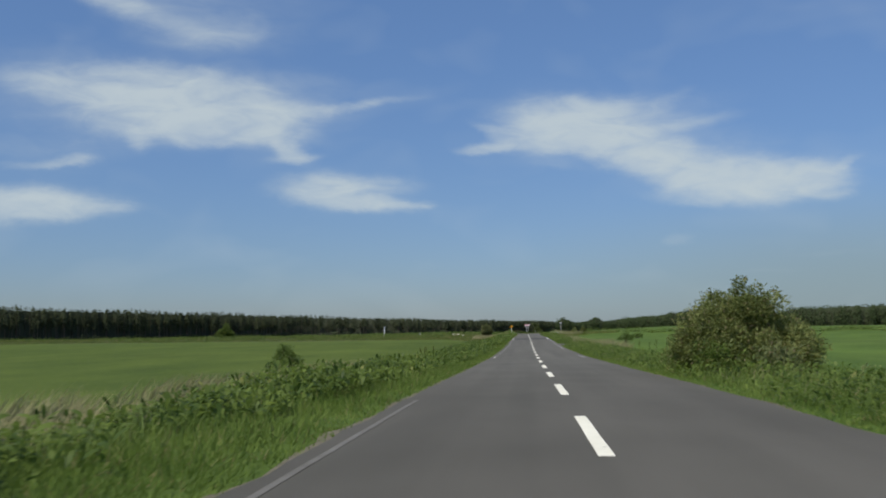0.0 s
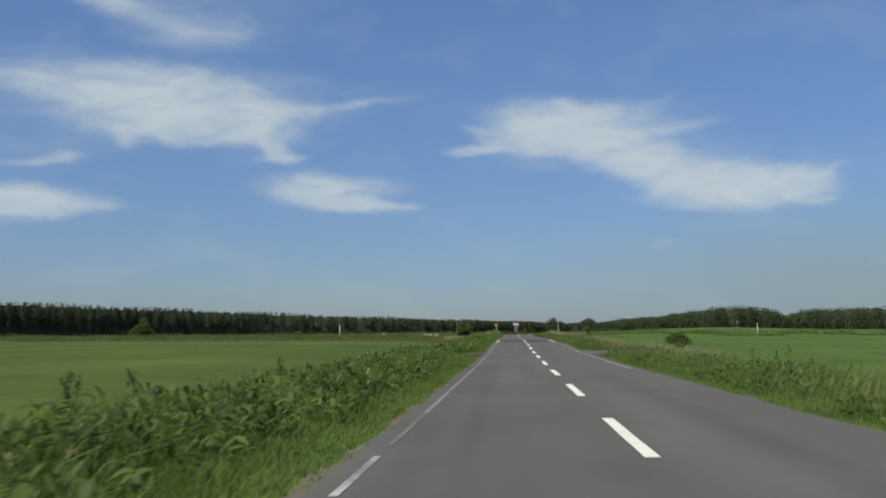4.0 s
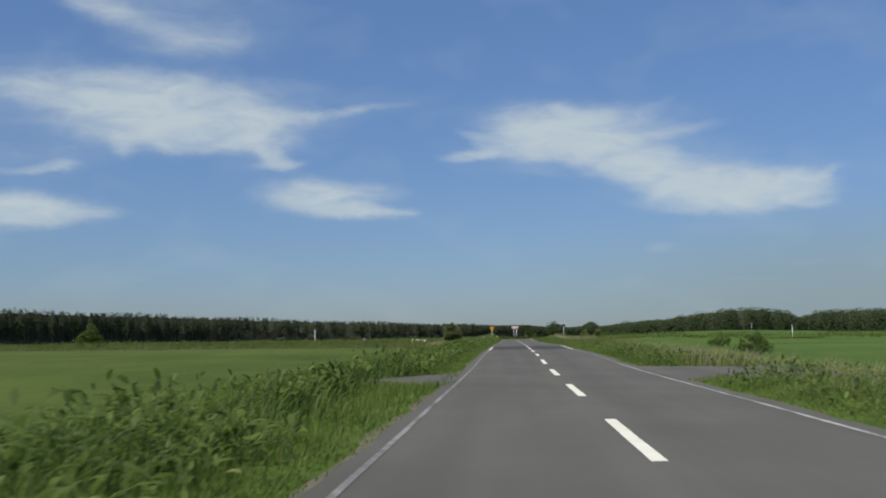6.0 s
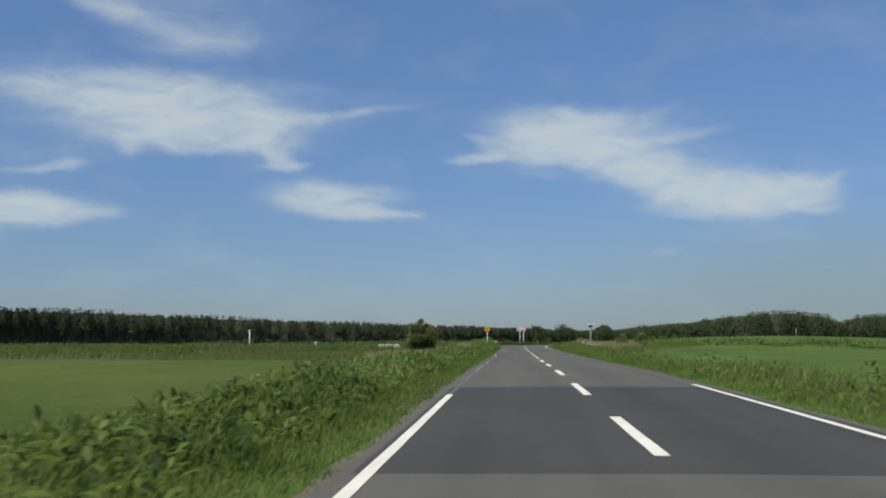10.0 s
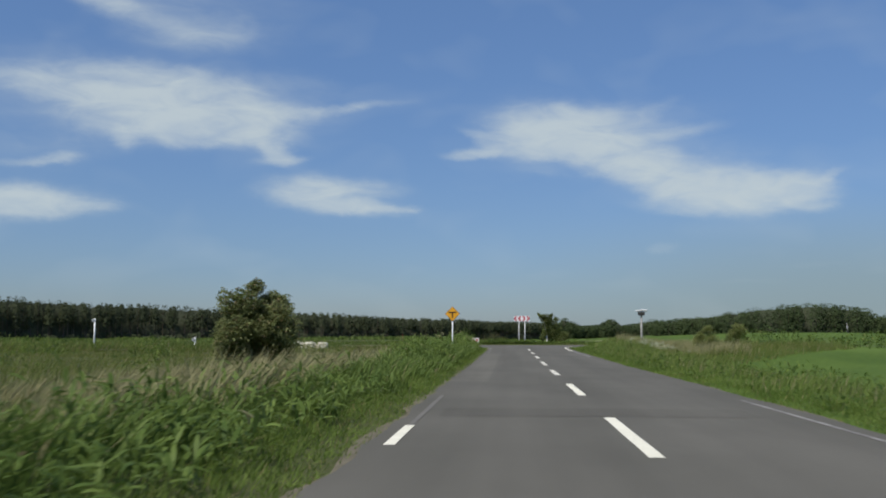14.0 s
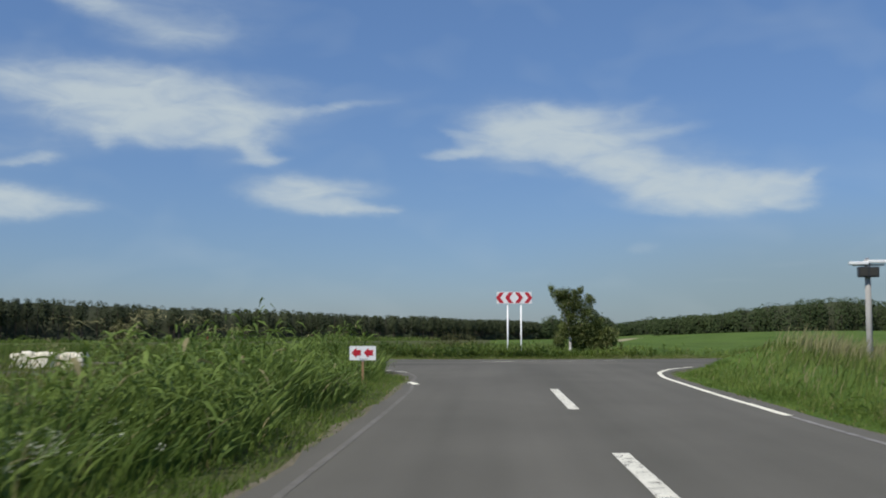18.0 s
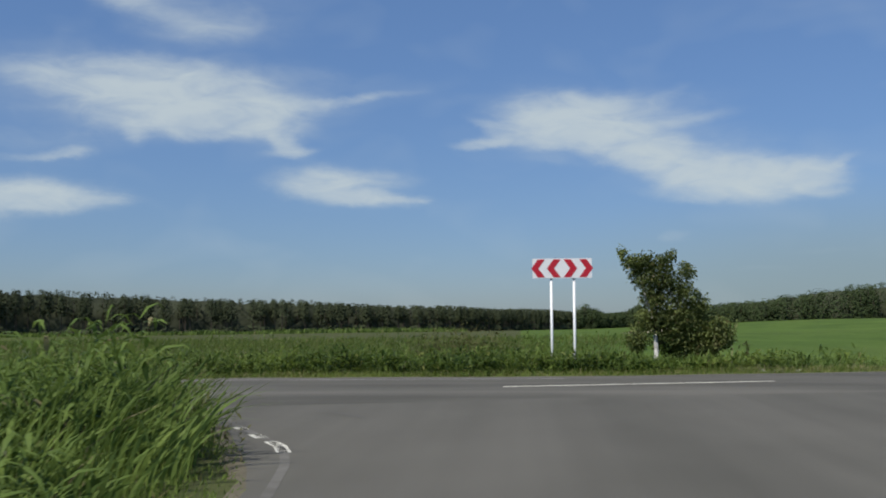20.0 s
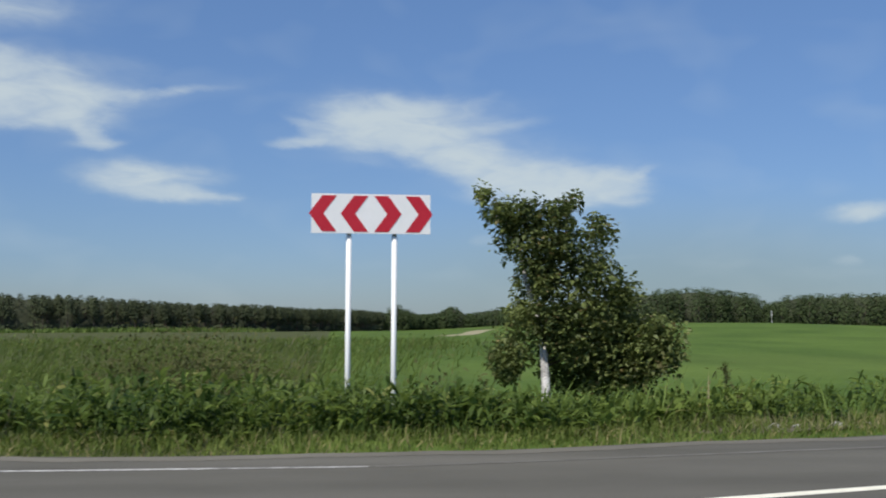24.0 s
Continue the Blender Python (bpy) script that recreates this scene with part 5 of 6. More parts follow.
CHUNKS = [(y, y + 30) for y in range(-20, 285, 30)]
WIND = (0.34, 0.10)
for a, b in CHUNKS:
    mid = (a + b) / 2
    front = 1.25 + 0.95 * (1 - smooth(10, 45, mid)) - 0.35 * smooth(200, 235, mid)          # width of the short grass beside the asphalt
    for x0, x1 in ((-4.6 if a < 30 else -4.0, LEFT + 0.18), (RIGHT - 0.12, 6.4)):
        keep = lambda x, y: RNG.uniform(0, 1, len(x)) < (0.35 + 0.65 * smooth(-0.05, 0.3, outside(x, y) + 0.1 * np.sin(y * 2.3))) * (1.0 - 0.8 * smooth(front * 0.88, front * 1.5, outside(x, y)))
        p = scatter(x0, x1, a, b, 330, keep)
        off = outside(p[:, 0], p[:, 1])
        h = (0.045 + 0.125 * smooth(0.0, 0.9, off)) * (0.5 + 0.95 * drift(p[:, 0], p[:, 1], 0.9, 2.2)) * RNG.uniform(0.55, 1.4, len(p))
        blades(p, h, RNG.uniform(0.014, 0.026, len(p)), (0.14, 0.05), 0.85, VERGE, "verge_grass", "short bright green grass along the asphalt edge", bits=1)
    p = scatter(-9.5, LEFT - 0.5, a, b, 40, lambda x, y: (outside(x, y) > front * 0.86 + 0.2 * np.sin(y * 0.9)) & ~((x > -3.0) & (y > 97) & (y < 106)))
    off = outside(p[:, 0], p[:, 1])
    h = near_height(p[:, 0], p[:, 1]) * (0.40 + 0.60 * smooth(front * 0.6, front * 1.6, off)) * (1 - 0.35 * smooth(5, 8, off)) * RNG.uniform(0.6, 1.25, len(p))
    blades(p, h, RNG.uniform(0.018, 0.032, len(p)), WIND, 0.45, TALL, "tall_grass", "tall uncut grass leaning in the wind beside the road", bits=2)
    dense = (15 if a < 30 else 9.5) * (1 - 0.75 * smooth(215, 240, mid))
    p = scatter(-8.4 if 30 < mid < 95 else -6.3, LEFT - front * 0.62, a, b, dense, lambda x, y: patchy(x, y, 3.0, 1.0, 0.75) & (y < 262) & ~((x > -3.4) & (y > 96) & (y < 106)))
    off = outside(p[:, 0], p[:, 1])
    h = near_height(p[:, 0], p[:, 1]) * (0.55 + 0.5 * smooth(front * 0.8, front * 1.8, off)) * RNG.uniform(0.75, 1.15, len(p)) * (1.2 if a < 30 else 1.0)
    broad_leaves(p, h, 0.25 if mid < 160 else 0.30, BROAD if mid < 160 else REED, "broad_leaved_weeds", "thick dark broad-leaved weeds in the roadside ditch", 8, 0.235 if mid < 160 else 0.13)
    if a < 50 or 165 < a < 250:
        p = scatter(-10.5, -3.4, a, b, 30 if a < 50 else 80, lambda x, y: (drift(x, y, 3.2, 2.4) > (0.36 if a < 50 else 0.2)) & (((y < 50) & (x < -5.3)) | ((y > 212) & (y < 250) & (x < -3.4 - 0.05 * (y - 212)))))
        blades(p, RNG.uniform(0.55, 1.0, len(p)) * (1.0 if a < 50 else 1.2), RNG.uniform(0.02, 0.04, len(p)) * (1.0 if a < 50 else 1.3), (0.45, 0.12), 0.3, PLUME, "dry_plumes", "pale dry seed heads above the grass", bits=2)
    if a > 160:
        p = scatter(-6.5, LEFT - 0.5, max(a, 185), b, 70, lambda x, y: (outside(x, y) > 0.75 + 0.9 * (y < 226) + 0.3 * np.sin(y * 0.8)) & (drift(x, y, 1.3, 4.0) > 0.25) & ~((y > 214) & (y < 249) & (x < -3.9)))
        h = near_height(p[:, 0], p[:, 1]) * RNG.uniform(0.6, 1.12, len(p)) * (0.75 + 0.5 * drift(p[:, 0], p[:, 1], 1.1, 3.3)) * (1 - 0.35 * smooth(212, 218, p[:, 1]) * (1 - smooth(230, 240, p[:, 1])))
        blades(p, h, RNG.uniform(0.026, 0.055, len(p)), (0.50, 0.08), 0.42, REED, "reeds", "dense green reeds bent over by the wind", droop=0.9, bits=4)
        p = scatter(-6.2, LEFT - 0.6, max(a, 236), max(min(b, 288), max(a, 236)), 20, lambda x, y: (outside(x, y) > 1.0 + 0.3 * np.sin(y * 0.8)) & (drift(x, y, 1.1, 3.3) > 0.35))
        h = near_height(p[:, 0], p[:, 1]) * RNG.uniform(0.8, 1.2, len(p)) * (0.7 + 0.6 * drift(p[:, 0], p[:, 1], 1.1, 3.3))
        broad_leaves(p, h, 0.42, REED, "reed_leaves", "clumps of leafy reeds bowed by the wind", 9, 0.085, 0.7, 0.6)
    p = scatter(RIGHT + 0.4, 11.5, a, b, 34, lambda x, y: (outside(x, y) > 0.55) & (x < 10.6 - 1.8 * smooth(120, 135, y) * (1 - smooth(232, 250, y)) + 0.5 * np.sin(y * 0.5)))
    off = outside(p[:, 0], p[:, 1])
    h = (0.22 + 0.36 * smooth(0.6, 2.6, off)) * (0.5 + 0.85 * drift(p[:, 0], p[:, 1], 2.2, 1.9)) * (1 - 0.3 * smooth(168, 182, p[:, 1]) * (1 - smooth(228, 245, p[:, 1]))) * RNG.uniform(0.6, 1.3, len(p)) * (1 - 0.35 * smooth(268, 280, p[:, 1]))
    blades(p, h, RNG.uniform(0.018, 0.032, len(p)), WIND, 0.45, MIXED, "tall_grass", "uncut grass and weeds on the far side of the road", bits=2)
    p = scatter(RIGHT + 0.35, 9.0, a, b, 9 if b < 170 else 4, lambda x, y: patchy(x, y, 2.2, 3.3, 0.72 if a < 100 else 0.5) & (y < 270))
    off = outside(p[:, 0], p[:, 1])
    broad_leaves(p, (0.2 + 0.3 * smooth(0.4, 1.8, off)) * RNG.uniform(0.7, 1.3, len(p)), 0.2, BROAD, "broad_leaved_weeds", "clumps of broad-leaved weeds in the far verge", 6)

# rough strip of tall pale grass between verge and meadow, ahead of the junction
p = scatter(-34, -7.0, 185, 288, 17, lambda x, y: (drift(x, y, 7.0, 3.0) > 0.2) & (RNG.uniform(0, 1, len(x)) < in_rough(x, y)))
blades(p, RNG.uniform(0.22, 0.6, len(p)) * (1 - 0.35 * smooth(245, 262, p[:, 1])), RNG.uniform(0.03, 0.05, len(p)), WIND, 0.4, ROUGH, "rough_grass", "pale rough grass going to seed", bits=1)
p = scatter(-130, -34, 222, 288, 3.2, lambda x, y: RNG.uniform(0, 1, len(x)) < in_rough(x, y) * (0.4 + 0.6 * drift(x, y, 9.0, 2.0)))
for q, mat in ((p[::2], ROUGH), (p[1::2], TALL)):
    blades(q, RNG.uniform(0.25, 0.75, len(q)), RNG.uniform(0.07, 0.13, len(q)), WIND, 0.45, mat, "rough_grass", "rough uncut grass beside the mown meadow", bits=1)
p = scatter(-9.0, -3.7, 212, 250, 60, lambda x, y: drift(x, y, 1.6, 2.9) > 0.15)
h = RNG.uniform(0.4, 0.75, len(p)) * (0.75 + 0.5 * drift(p[:, 0], p[:, 1], 1.3, 5.0))
for q, hh, mat in ((p[::2], h[::2], ROUGH), (p[1::2], h[1::2], ROUGH_GREEN)):
    blades(q, hh, RNG.uniform(0.018, 0.035, len(q)), (0.42, 0.1), 0.4, mat, "rough_grass", "olive rough grass bent by the wind", droop=0.8, bits=3)
# reeds crowding the corner of the two roads, with thin weeds at their foot
p = scatter(-8.5, -2.4, 280.5, 288, 75, lambda x, y: (outside(x, y) > 0.35 + 0.12 * np.sin(y * 3)) & (drift(x, y, 0.9, 1.7) > 0.15))
blades(p, RNG.uniform(0.55, 1.0, len(p)) * (0.7 + 0.5 * drift(p[:, 0], p[:, 1], 1.1, 0.6)), RNG.uniform(0.018, 0.04, len(p)), (0.38, 0.08), 0.32, REED, "reeds", "dense green reeds bent over by the wind", droop=0.8, bits=3)
p = scatter(-5.0, -2.2, 281.5, 287.5, 26, lambda x, y: (outside(x, y) > 0.12) & (outside(x, y) < 0.6))
broad_leaves(p, RNG.uniform(0.25, 0.7, len(p)), 0.09, STALK, "corner_weeds", "thin brownish weeds at the road corner", 10)
# pale tall grass round the marker post
p = scatter(8.2, 15, 268, 288, 34, lambda x, y: drift(x, y, 1.5, 0.9) > 0.25)
blades(p, RNG.uniform(0.5, 0.95, len(p)), RNG.uniform(0.02, 0.035, len(p)), (0.3, 0.08), 0.3, PLUME, "dry_plumes", "pale dry seed heads above the grass", bits=2)
# feathery reed tips
x, y = RNG.uniform(-5.4, -3.2, 16), RNG.uniform(261, 270, 16)
pts = np.stack([x, y, ground_z(x, y)], 1)
tall = RNG.uniform(1.1, 1.45, 16)
blades(pts, tall, np.full(16, 0.012), (0.25, 0.05), 0.06, REED, "reed_stems", "thin reed stems rising above the rest", bits=4)
tips = pts + np.stack([0.25 * tall, 0.05 * tall, 0.9 * tall], 1)
broad_leaves(np.repeat(tips, 4, 0), np.full(64, 0.12), 0.13, PLUME, "reed_plumes", "pale feathery reed plumes", 6, 0.1, 0.3, 0.5)
# dark scrub scattered over the rough land
for cx0, cy0, rx0, ry0 in ((-24, 247, 2.2, 1.6), (-31, 242, 3.0, 1.5), (-38, 256, 3.4, 2.0), (-47, 248, 2.6, 1.5), (-55, 262, 4.5, 2.0), (-21, 263, 1.8, 1.5), (-66, 251, 3.4, 1.6), (-76, 266, 5.0, 2.2),
                           (-88, 255, 3.5, 2.0), (-101, 268, 5.5, 2.4), (-33, 275, 2.4, 1.8), (-46, 279, 3.0, 1.6), (-60, 283, 4.0, 1.6), (-14.5, 243, 1.1, 0.9)):
    k = int(26 * rx0 * ry0)
    x, y = cx0 + RNG.normal(0, 0.5, k) * rx0, cy0 + RNG.normal(0, 0.5, k) * ry0
    pts = np.stack([x, y, ground_z(x, y)], 1)
    broad_leaves(pts, 0.95 * np.exp(-((x - cx0) / rx0) ** 2 - ((y - cy0) / ry0) ** 2) * RNG.uniform(0.5, 1.1, k) + 0.2, 0.22, BROAD, "scrub", "low dark scrub in the rough grass", 9, 0.3)
p = scatter(7.2, 24, 240, 289, 26, lambda x, y: (drift(x, y, 4.0, 1.0) > 0.2) & (x < 9.5 + 0.7 * np.maximum(0, y - 256)) & (RNG.uniform(0, 1, len(x)) < smooth(243, 262, y + 2 * np.sin(x))))
blades(p, RNG.uniform(0.25, 0.6, len(p)) * (0.55 + 0.75 * smooth(6.8, 10, p[:, 0])) * (0.6 + 0.7 * drift(p[:, 0], p[:, 1], 1.4, 2.6)), RNG.uniform(0.03, 0.05, len(p)), WIND, 0.4, ROUGH, "rough_grass", "pale rough grass going to seed", bits=1)

x = np.concatenate([RNG.uniform(-60, -8.0, 15000), RNG.uniform(11.5, 26, 6000)])
y = cross_y(x) - 3.9 - np.abs(RNG.normal(0, 2.6, len(x)))
p = np.stack([x, y, ground_z(x, y) - 0.01], 1)[drift(x, y, 3.0, 1.1) > 0.15]
blades(p, RNG.uniform(0.25, 0.6, len(p)) * np.where(p[:, 0] > 0, 1.35, 1.0), RNG.uniform(0.025, 0.05, len(p)), WIND, 0.45, ROUGH, "rough_grass", "pale rough grass beside the cross road", bits=1)
# pale seeding grass beyond the far entrance
p = scatter(6.0, 13.0, 117, 150, 26, lambda x, y: (drift(x, y, 2.0, 4.4) > 0.35) & (x > 6 + 0.5 * np.sin(y)))
blades(p, RNG.uniform(0.45, 0.95, len(p)), RNG.uniform(0.02, 0.035, len(p)), (0.3, 0.1), 0.3, PLUME, "dry_plumes", "pale dry seed heads above the grass", bits=2)

# beyond the junction
p = scatter(-20, 16, 288, 303, 460, lambda x, y: (outside(x, y) < 1.9) & (RNG.uniform(0, 1, len(x)) < (1 - 0.6 * smooth(8, 16, np.abs(x))) * (0.25 + 0.75 * smooth(0.02, 0.3, outside(x, y) + 0.09 * np.sin(x * 2.9) + 0.05 * np.sin(x * 7.1)))), False)
off = outside(p[:, 0], p[:, 1])
blades(p, (0.05 + 0.11 * smooth(0, 0.9, off)) * (0.65 + 0.6 * drift(p[:, 0], p[:, 1], 0.8, 1.4)) * RNG.uniform(0.6, 1.4, len(p)), RNG.uniform(0.011, 0.02, len(p)), (0.1, 0.05), 0.95, MOWN,
       "verge_grass", "short bright grass along the cross road", bits=2)
p = scatter(-20, 16, 288, 306, 34, lambda x, y: (outside(x, y) > 1.25 + 0.22 * np.sin(x * 1.7) + 0.5 * smooth(4.4, 6.5, x)) & (outside(x, y) < 3.9)
            & (RNG.uniform(0, 1, len(x)) < (1 - 0.72 * smooth(4.6, 7.0, x)) * smooth(-13.5, -9.5, x)), False)
hv = RNG.uniform(0.38, 0.66, len(p)) * (0.7 + 0.55 * drift(p[:, 0], p[:, 1], 1.6, 0.4)) * (1 - 0.28 * smooth(0.5, 3, p[:, 0])) * (0.75 + 0.25 * smooth(1.2, 2.0, outside(p[:, 0], p[:, 1])))
broad_leaves(p, hv, 0.235, BROAD, "broad_leaved_weeds", "dense broad-leaved weeds lining the cross road", 13, 0.19)
p = scatter(-12, 12, 290, 304, 26, lambda x, y: (outside(x, y) > 1.4) & (outside(x, y) < 4.5), False)
blades(p, RNG.uniform(0.3, 0.72, len(p)), RNG.uniform(0.015, 0.03, len(p)), WIND, 0.4, REED, "tall_grass", "long grass blades among the weeds", bits=3)
for x0, x1, y0, y1, d, hh, ww in ((-44, 12, 293, 325, 22, 0.66, 0.024), (-64, 20, 325, 372, 6, 0.7, 0.075), (-100, 34, 372, 402, 1.8, 0.7, 0.16)):
    edge = lambda x, y: -1.7 + 0.148 * (y - 296) + 1.0 * np.sin(y * 0.31) + 0.02 * (y - 296) * np.sin(y * 0.09)
    p = scatter(x0, x1, y0, y1, d, lambda x, y: (outside(x, y) > 2.6) & (RNG.uniform(0, 1, len(x)) < 1 - smooth(-1.8, 1.8, (x - edge(x, y)) / (1 + 0.05 * (y - 296)))) & (drift(x, y, 2.4 + 0.03 * (y - 293), 5.1) > 0.2), False)
    low = 1 - 0.65 * smooth(-9.5, -14, p[:, 0]) * smooth(330, 304, p[:, 1])
    hv = hh * low * (0.35 + 0.95 * drift(p[:, 0], p[:, 1], 3.2, 2.7)) * RNG.uniform(0.6, 1.4, len(p))
    blades(p, hv, ww * RNG.uniform(0.6, 1.3, len(p)), WIND, 0.55, ROUGH_GREEN, "tall_grass", "rough tall grass behind the roadside weeds", bits=1 if y0 > 320 else 2)
    q = p[drift(p[:, 0], p[:, 1], 4.0, 6.3) > 0.6][::14]
    broad_leaves(q, hh * RNG.uniform(0.7, 1.2, len(q)), 0.17 * (1 + 0.02 * (y0 - 293)), TALL, "bushy_weeds", "leafy weeds scattered through the rough grass")
# brown seeding stalks standing above the rough grass
for cx0, cy0, k, hh in ((-2.3, 301.8, 60, 1.45), (-1.6, 302.0, 90, 1.6), (-0.9, 302.2, 60, 1.5), (-0.1, 302.0, 20, 1.2), (-4.6, 301.4, 14, 1.35), (-6.2, 302.6, 16, 1.0), (1.9, 299.2, 12, 1.05), (1.7, 300.4, 10, 1.05), (4.9, 298.1, 9, 0.8)):
    x, y = cx0 + RNG.normal(0, 0.32, k), cy0 + RNG.normal(0, 0.7, k)
    pts = np.stack([x, y, ground_z(x, y)], 1)
    hv = hh * RNG.uniform(0.6, 1.15, k)
    broad_leaves(pts, hv, 0.13, STALK, "seeding_stalks", "tall brownish seeding stalks among the weeds", 14)
    blades(pts, hv, np.full(k, 0.016), (0.12, 0.03), 0.12, STALK, "seeding_stalks", "tall brownish seeding stalks among the weeds", "weeds", bits=3)


def stone(x, y, size, seed):
    """A rough stone half sunk in the verge."""
    bm = bmesh.new()
    bmesh.ops.create_icosphere(bm, subdivisions=2, radius=size)
    for v in bm.verts:
        v.co *= 1 + 0.45 * noise.noise(v.co / size * 1.1 + Vector((seed, 0, 0)))
        v.co.z *= 0.62
    s = part("stone", bm, STONE)
    s.matrix_world = pose(x, y, float(ground_z(x, y)) + size * 0.25, 0, 0, seed * 50)
    tagged(s, "pale rough stone lying in the dry verge", "stone", "stones in the verge")


for i, (sx, sy, sz) in enumerate(((5.30, 296.75, 0.10), (5.65, 296.95, 0.07), (6.15, 297.1, 0.085), (4.35, 297.3, 0.08), (4.6, 297.55, 0.06), (5.0, 297.2, 0.05), (6.7, 297.35, 0.07))):
    stone(sx, sy, sz, i + 1)
p = scatter(3.6, 8.2, 294, 300, 120, lambda x, y: (outside(x, y) > 0.7) & (outside(x, y) < 2.2) & (drift(x, y, 0.8, 3.0) > 0.45), False)
blades(p, RNG.uniform(0.08, 0.26, len(p)), RNG.uniform(0.01, 0.018, len(p)), (0.1, 0.05), 0.7, PLUME, "dry_grass", "dry brown grass at the stony verge", bits=2)
# pale mown track curving away through the rough grass
ty = np.linspace(440, 600, 40)
tx = 15.0 + 0.20 * (ty - 440) + 2.0 * np.sin(ty * 0.03)
wide = 1.2 + 0.012 * (ty - 440)
TX, TY = np.stack([tx - wide, tx, tx + wide], 1), np.repeat(ty[:, None], 3, 1)
tagged(grid_object("farm_track", TX, TY, ground_z(TX, TY) + np.array([0.02, 0.08, 0.02])[None], SAND), "pale sandy farm track through the grass", "track", kind="structure")
# dark rough belt at the foot of the wood
belt = np.array([(-420, 180), (-260, 290), (-185, 350), (-138, 460), (-108, 505), (-60, 540), (-20, 585)], float)
u = RNG.uniform(0, len(belt) - 1.001, 9000)
i, f = u.astype(int), (u % 1)[:, None]
q = belt[i] * (1 - f) + belt[i + 1] * f
x, y = q[:, 0] + RNG.uniform(0, 6, len(q)), q[:, 1] - RNG.uniform(1, 26, len(q))
pts = np.stack([x, y, ground_z(x, y)], 1)
blades(pts, RNG.uniform(0.5, 1.3, len(x)) * (0.4 + 1.0 * drift(x, y, 12.0, 2.0)), RNG.uniform(0.3, 0.6, len(x)), WIND, 0.5, TALL, "rough_belt", "dark rough growth along the foot of the wood", bits=2)

# verges of the cross road farther off, both ways
for x0, x1, n, tall in ((-260, -9, 16000, 1.25), (22, 240, 5200, 1.35)):
    x = RNG.uniform(x0, x1, n)
    y = cross_y(x) + RNG.choice([-1, 1], n) * (3.6 + np.abs(RNG.normal(0, 1.6, n)))
    pts = np.stack([x, y, ground_z(x, y)], 1)[np.abs(x) > 16]
    q = pts[::5]
    broad_leaves(q, RNG.uniform(0.4, 0.9, len(q)) * (0.3 + 1.2 * drift(q[:, 0], q[:, 1], 7.0, 1.2)) * tall, 0.36, BROAD, "broad_leaved_weeds", "weeds along the far stretch of the cross road", 5)
    blades(pts, RNG.uniform(0.45, 0.9, len(pts)) * tall, RNG.uniform(0.06, 0.1, len(pts)), WIND, 0.4, ROUGH if x0 < 0 else TALL, "tall_grass", "grass along the far stretch of the cross road", bits=1)

# dark overgrown bank between the two fields
n = 3400
x = RNG.uniform(17, 150, n)
y = 286 + 0.05 * (x - 18) + RNG.normal(0, 0.9, n)
pts = np.stack([x, y, ground_z(x, y)], 1)
lump = 0.25 + 0.75 * smooth(0.25, 0.7, drift(x, y, 5.0, 3.7))
broad_leaves(pts, 1.45 * lump * RNG.uniform(0.7, 1.1, n), 0.34, BROAD, "overgrown_bank", "dark overgrown bank between two fields", 5, 0.36)

# rough, darker grass beyond the cross road towards the wood
p = scatter(-190, -40, 297, 392, 0.9, None, False)
blades(p, RNG.uniform(0.3, 0.75, len(p)), RNG.uniform(0.12, 0.25, len(p)), WIND, 0.5, TALL, "rough_grass", "rough dark grass beyond the cross road", bits=2)


# ---- flowers among the weeds ----
def flower_heads(cx, cy, rx_, ry_, count, height, size, mat, name, label):
    """Thin stems with small clustered heads."""
    x, y = cx + RNG.normal(0, rx_, count), cy + RNG.normal(0, ry_, count)
    z = ground_z(x, y) + height * RNG.uniform(0.8, 1.15, count)
    k = 12
    c = np.repeat(np.stack([x, y, z], 1), k, 0) + RNG.normal(0, size, (count * k, 3)) * np.array([1, 1, 0.8])
    ln = np.full(len(c), size * 0.9)
    v, lo, co = leaf_arrays(c, ln, ln * 0.8, 0.3, len(c), 0.1)
    tagged(mesh_object(name, v, lo, co, mat), label, "flowers", kind="stuff")
    blades(np.stack([x, y, ground_z(x, y)], 1), z - ground_z(x, y), np.full(count, 0.012), (0, 0), 0.03, TALL, "flower_stems", "thin green flower stems", "flowers", bits=2)


flower_heads(-4.3, 185.2, 0.35, 0.5, 22, 0.6, 0.045, FLOWER, "goldenrod", "yellow flowering goldenrod among the weeds")
flower_heads(-3.8, 136.3, 0.3, 0.4, 9, 0.48, 0.04, FLOWER, "goldenrod", "a few yellow flowers among the weeds")
flower_heads(-2.75, 262.0, 0.3, 0.6, 34, 0.40, 0.02, WHITE_FLOWER, "white_flowers", "small white flowers in the verge")
flower_heads(8.3, 263.5, 0.7, 1.5, 55, 0.8, 0.06, WHITE_FLOWER, "white_flowers", "pale flower heads in the far verge")

# low weeds squeezed between the asphalt edge and the farm entrance
p = scatter(LEFT - 0.34, LEFT + 0.02, 104.2, 113.8, 11)
x, y = p[:, 0], p[:, 1]
broad_leaves(p, RNG.uniform(0.05, 0.22, len(p)), 0.11, BROAD, "edge_weeds", "small weeds in the joint beside the farm entrance", 6)
blades(np.repeat(p, 4, 0) + np.concatenate([RNG.normal(0, 0.06, (4 * len(p), 2)), np.zeros((4 * len(p), 1))], 1), RNG.uniform(0.05, 0.2, 4 * len(p)), np.full(4 * len(p), 0.012), (0.1, 0), 0.6, ROUGH, "edge_grass", "yellowing grass in the joint beside the farm entrance", bits=2)


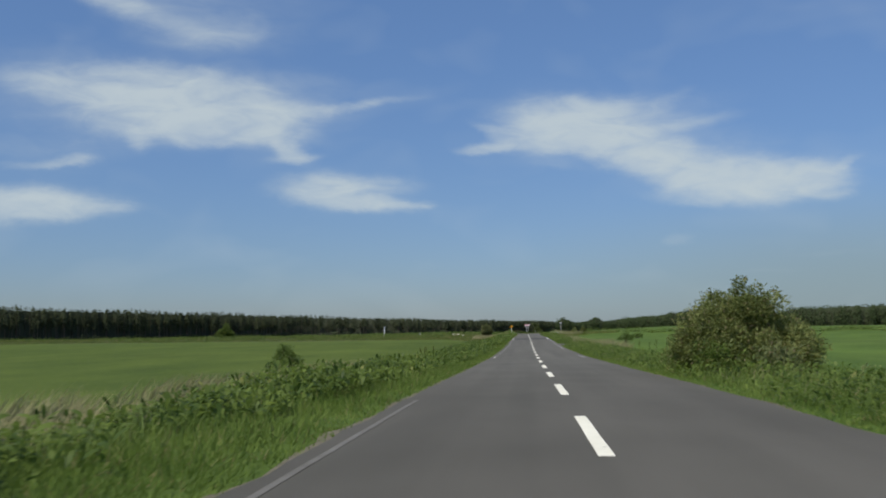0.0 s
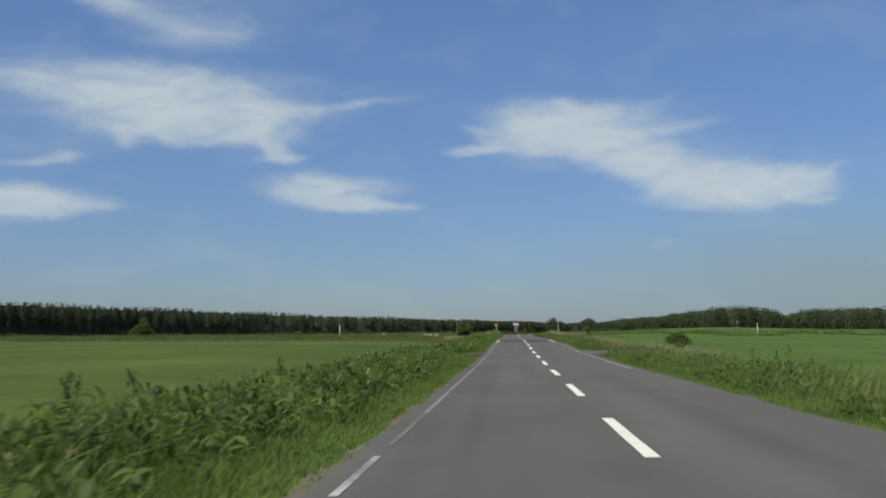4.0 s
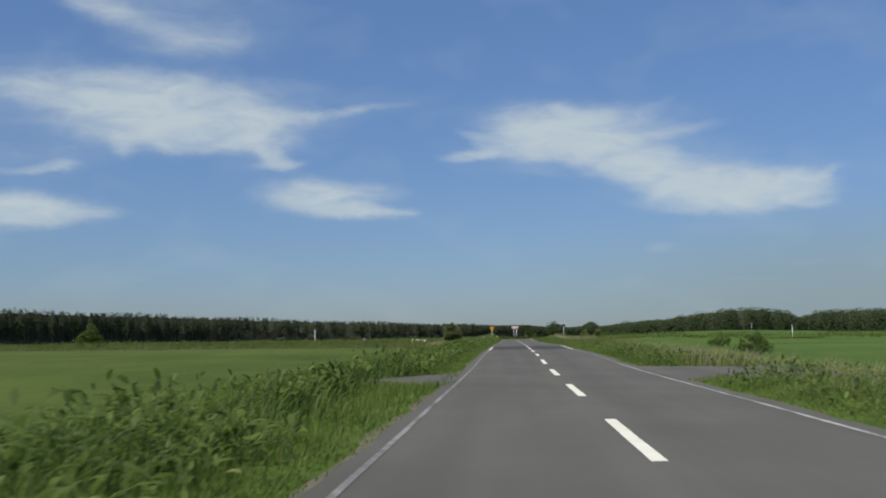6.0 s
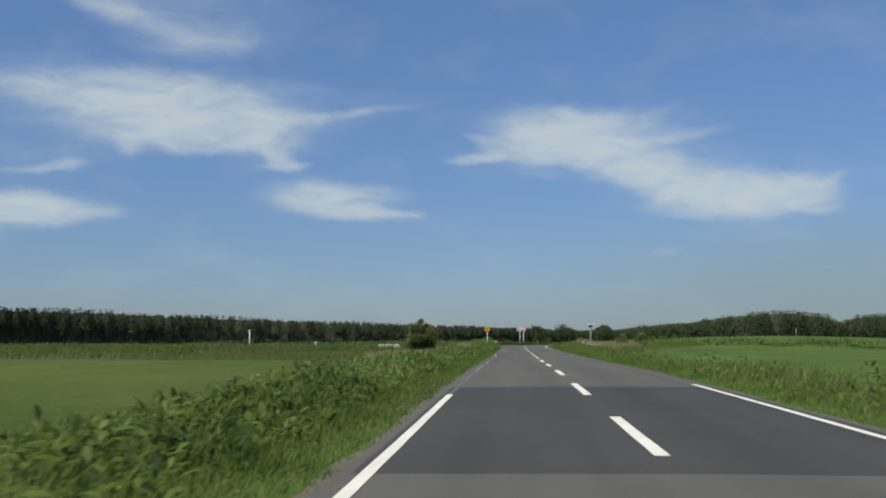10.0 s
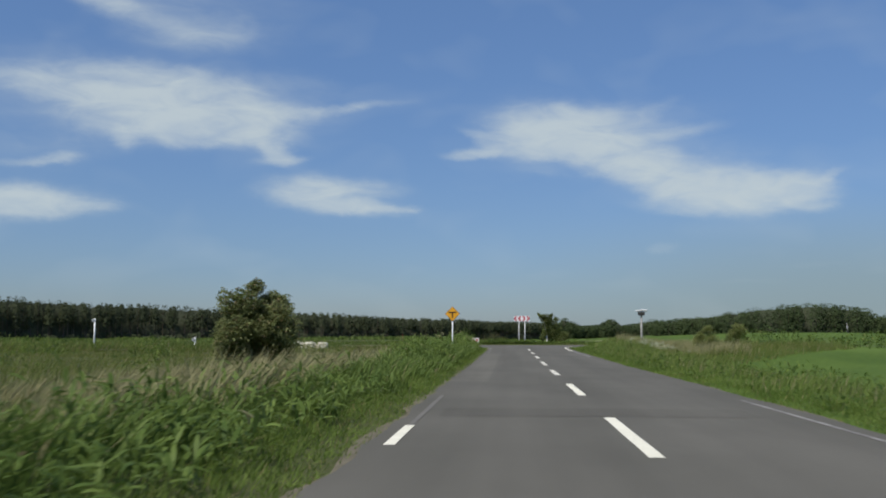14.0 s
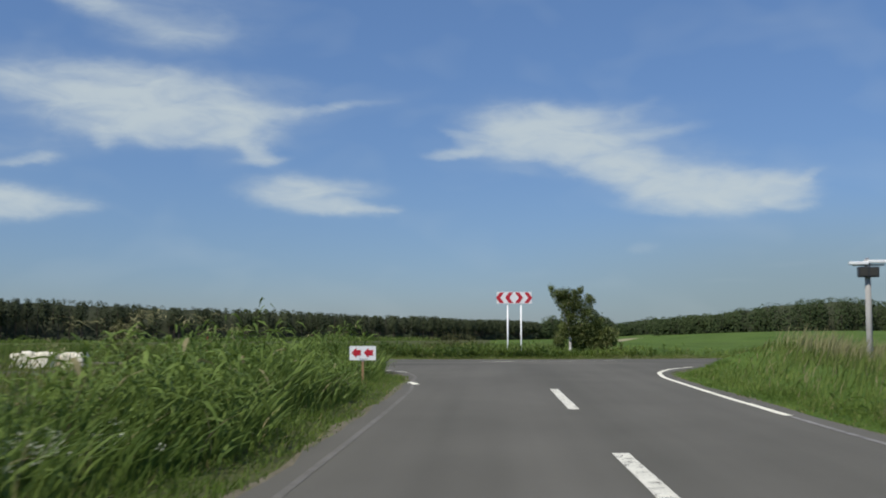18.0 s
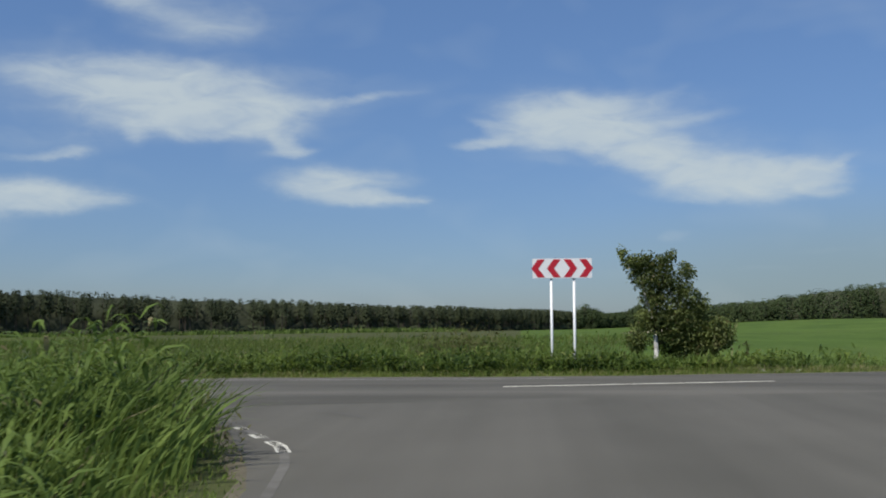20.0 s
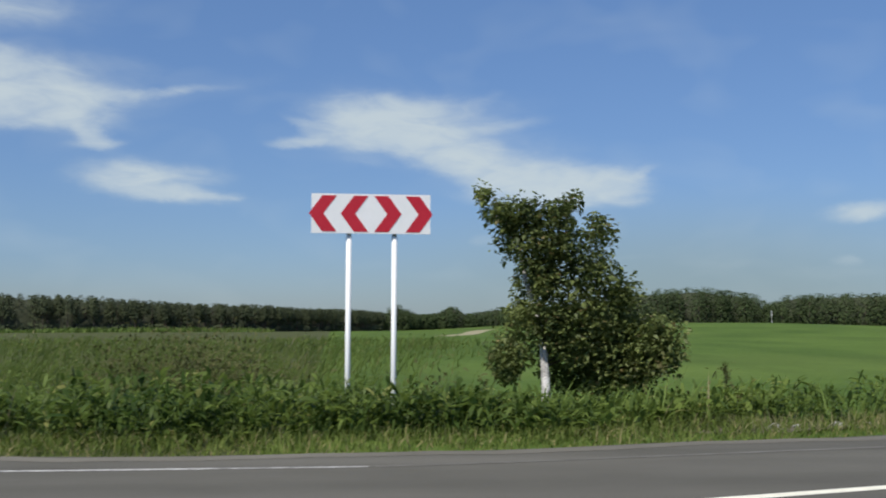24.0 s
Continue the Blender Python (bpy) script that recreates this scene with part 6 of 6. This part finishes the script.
# ---- single weeds that stand out ----
def seeding_weed(x, y, h, label, spread=0.16, seed=1):
    """A tall dock-like plant: one stem, side branches, narrow leaves and brown seed heads."""
    rnd = random.Random(seed)
    base = float(ground_z(x, y)) - 0.02
    s = thing("seeding_weed", x, y, base, label, "weed", group="seeding weeds")
    stem = part("stem", limb((0, 0, -0.05), (0.06 * h, 0.02, h), 0.009, 0.004, 0), STALK, s)
    heads, leaves = [], []
    for i in range(9):
        z = h * (0.42 + 0.06 * i)
        a = rnd.uniform(0, 6.28)
        d = spread * h * (1.15 - i / 10)
        tip = (math.cos(a) * d, math.sin(a) * d, z + 0.12 * h)
        part("branch", limb((0.03 * h, 0.01, z), tip, 0.005, 0.003, 0.01), STALK, stem)
        heads += [(tip[0] * k, tip[1] * k, z + 0.12 * h * k, 0.035 * h) for k in (0.6, 0.8, 1.0)]
    heads += [(0.06 * h, 0.02, h * k, 0.032 * h) for k in (0.82, 0.9, 0.98)]
    crown_mesh("seed_head", heads, 12000, 0.028, STALK, s, 0.7, 0.4, 0.1)
    pos = np.array([(rnd.uniform(-0.04, 0.04), rnd.uniform(-0.04, 0.04), h * rnd.uniform(0.08, 0.6)) for _ in range(16)])
    ln = RNG.uniform(0.12, 0.24, 16)
    v, lo, co = lance_arrays(pos, ln, ln * 0.26, 0.5, 16, 0.4)
    mesh_object("leaves", v, lo, co, BROAD, s, True)["kind"] = "stuff"


for i, (wx, wy, wh) in enumerate(((-4.9, 234.6, 1.05), (-5.0, 263.4, 1.35), (-4.2, 264.0, 1.3), (-3.4, 265.4, 1.2), (12.7, 108.4, 0.95), (13.6, 107.0, 0.8), (14.4, 107.6, 1.0), (2.55, 299.4, 0.9), (-6.3, 65.2, 1.2), (-5.9, 66.4, 1.1), (-6.8, 66.0, 1.15), (-5.2, 74.0, 1.0), (5.2, 298.0, 0.75))):
    seeding_weed(wx, wy, wh, "tall brown seeding weed standing above the grass", 0.16, i + 3)

# thick weeds before the farm entrance
p = scatter(-6.2, -3.2, 96.5, 106.0, 15)
broad_leaves(p, RNG.uniform(0.32, 0.6, len(p)), 0.30, BROAD, "broad_leaved_weeds", "thick dark weeds crowding the farm entrance", 9)
p = scatter(-3.4, LEFT - 0.1, 99.0, 106.2, 110)
blades(p, RNG.uniform(0.1, 0.28, len(p)), RNG.uniform(0.012, 0.022, len(p)), (0.14, 0.05), 0.6, VERGE, "verge_grass", "short bright green grass along the asphalt edge", bits=2)
# bare rubbly ground in the verge of the cross road
dx, dy = np.linspace(-1, 1, 9), np.linspace(-1, 1, 7)
DX, DY = np.meshgrid(dx, dy)
k = np.sqrt(1 - 0.5 * DX ** 2) * (1 + 0.12 * np.sin(5 * DX + 3 * DY))
PX, PY = 5.9 + 1.7 * DX * np.sqrt(1 - 0.5 * DY ** 2), 297.15 + 0.4 * DX + 0.42 * DY * k
tagged(grid_object("bare_patch", PX, PY, ground_z(PX, PY) + 0.025 - 0.03 * (np.hypot(DX, DY) > 1.05), GRAVEL), "patch of bare grey rubble in the verge", "ground", kind="structure")
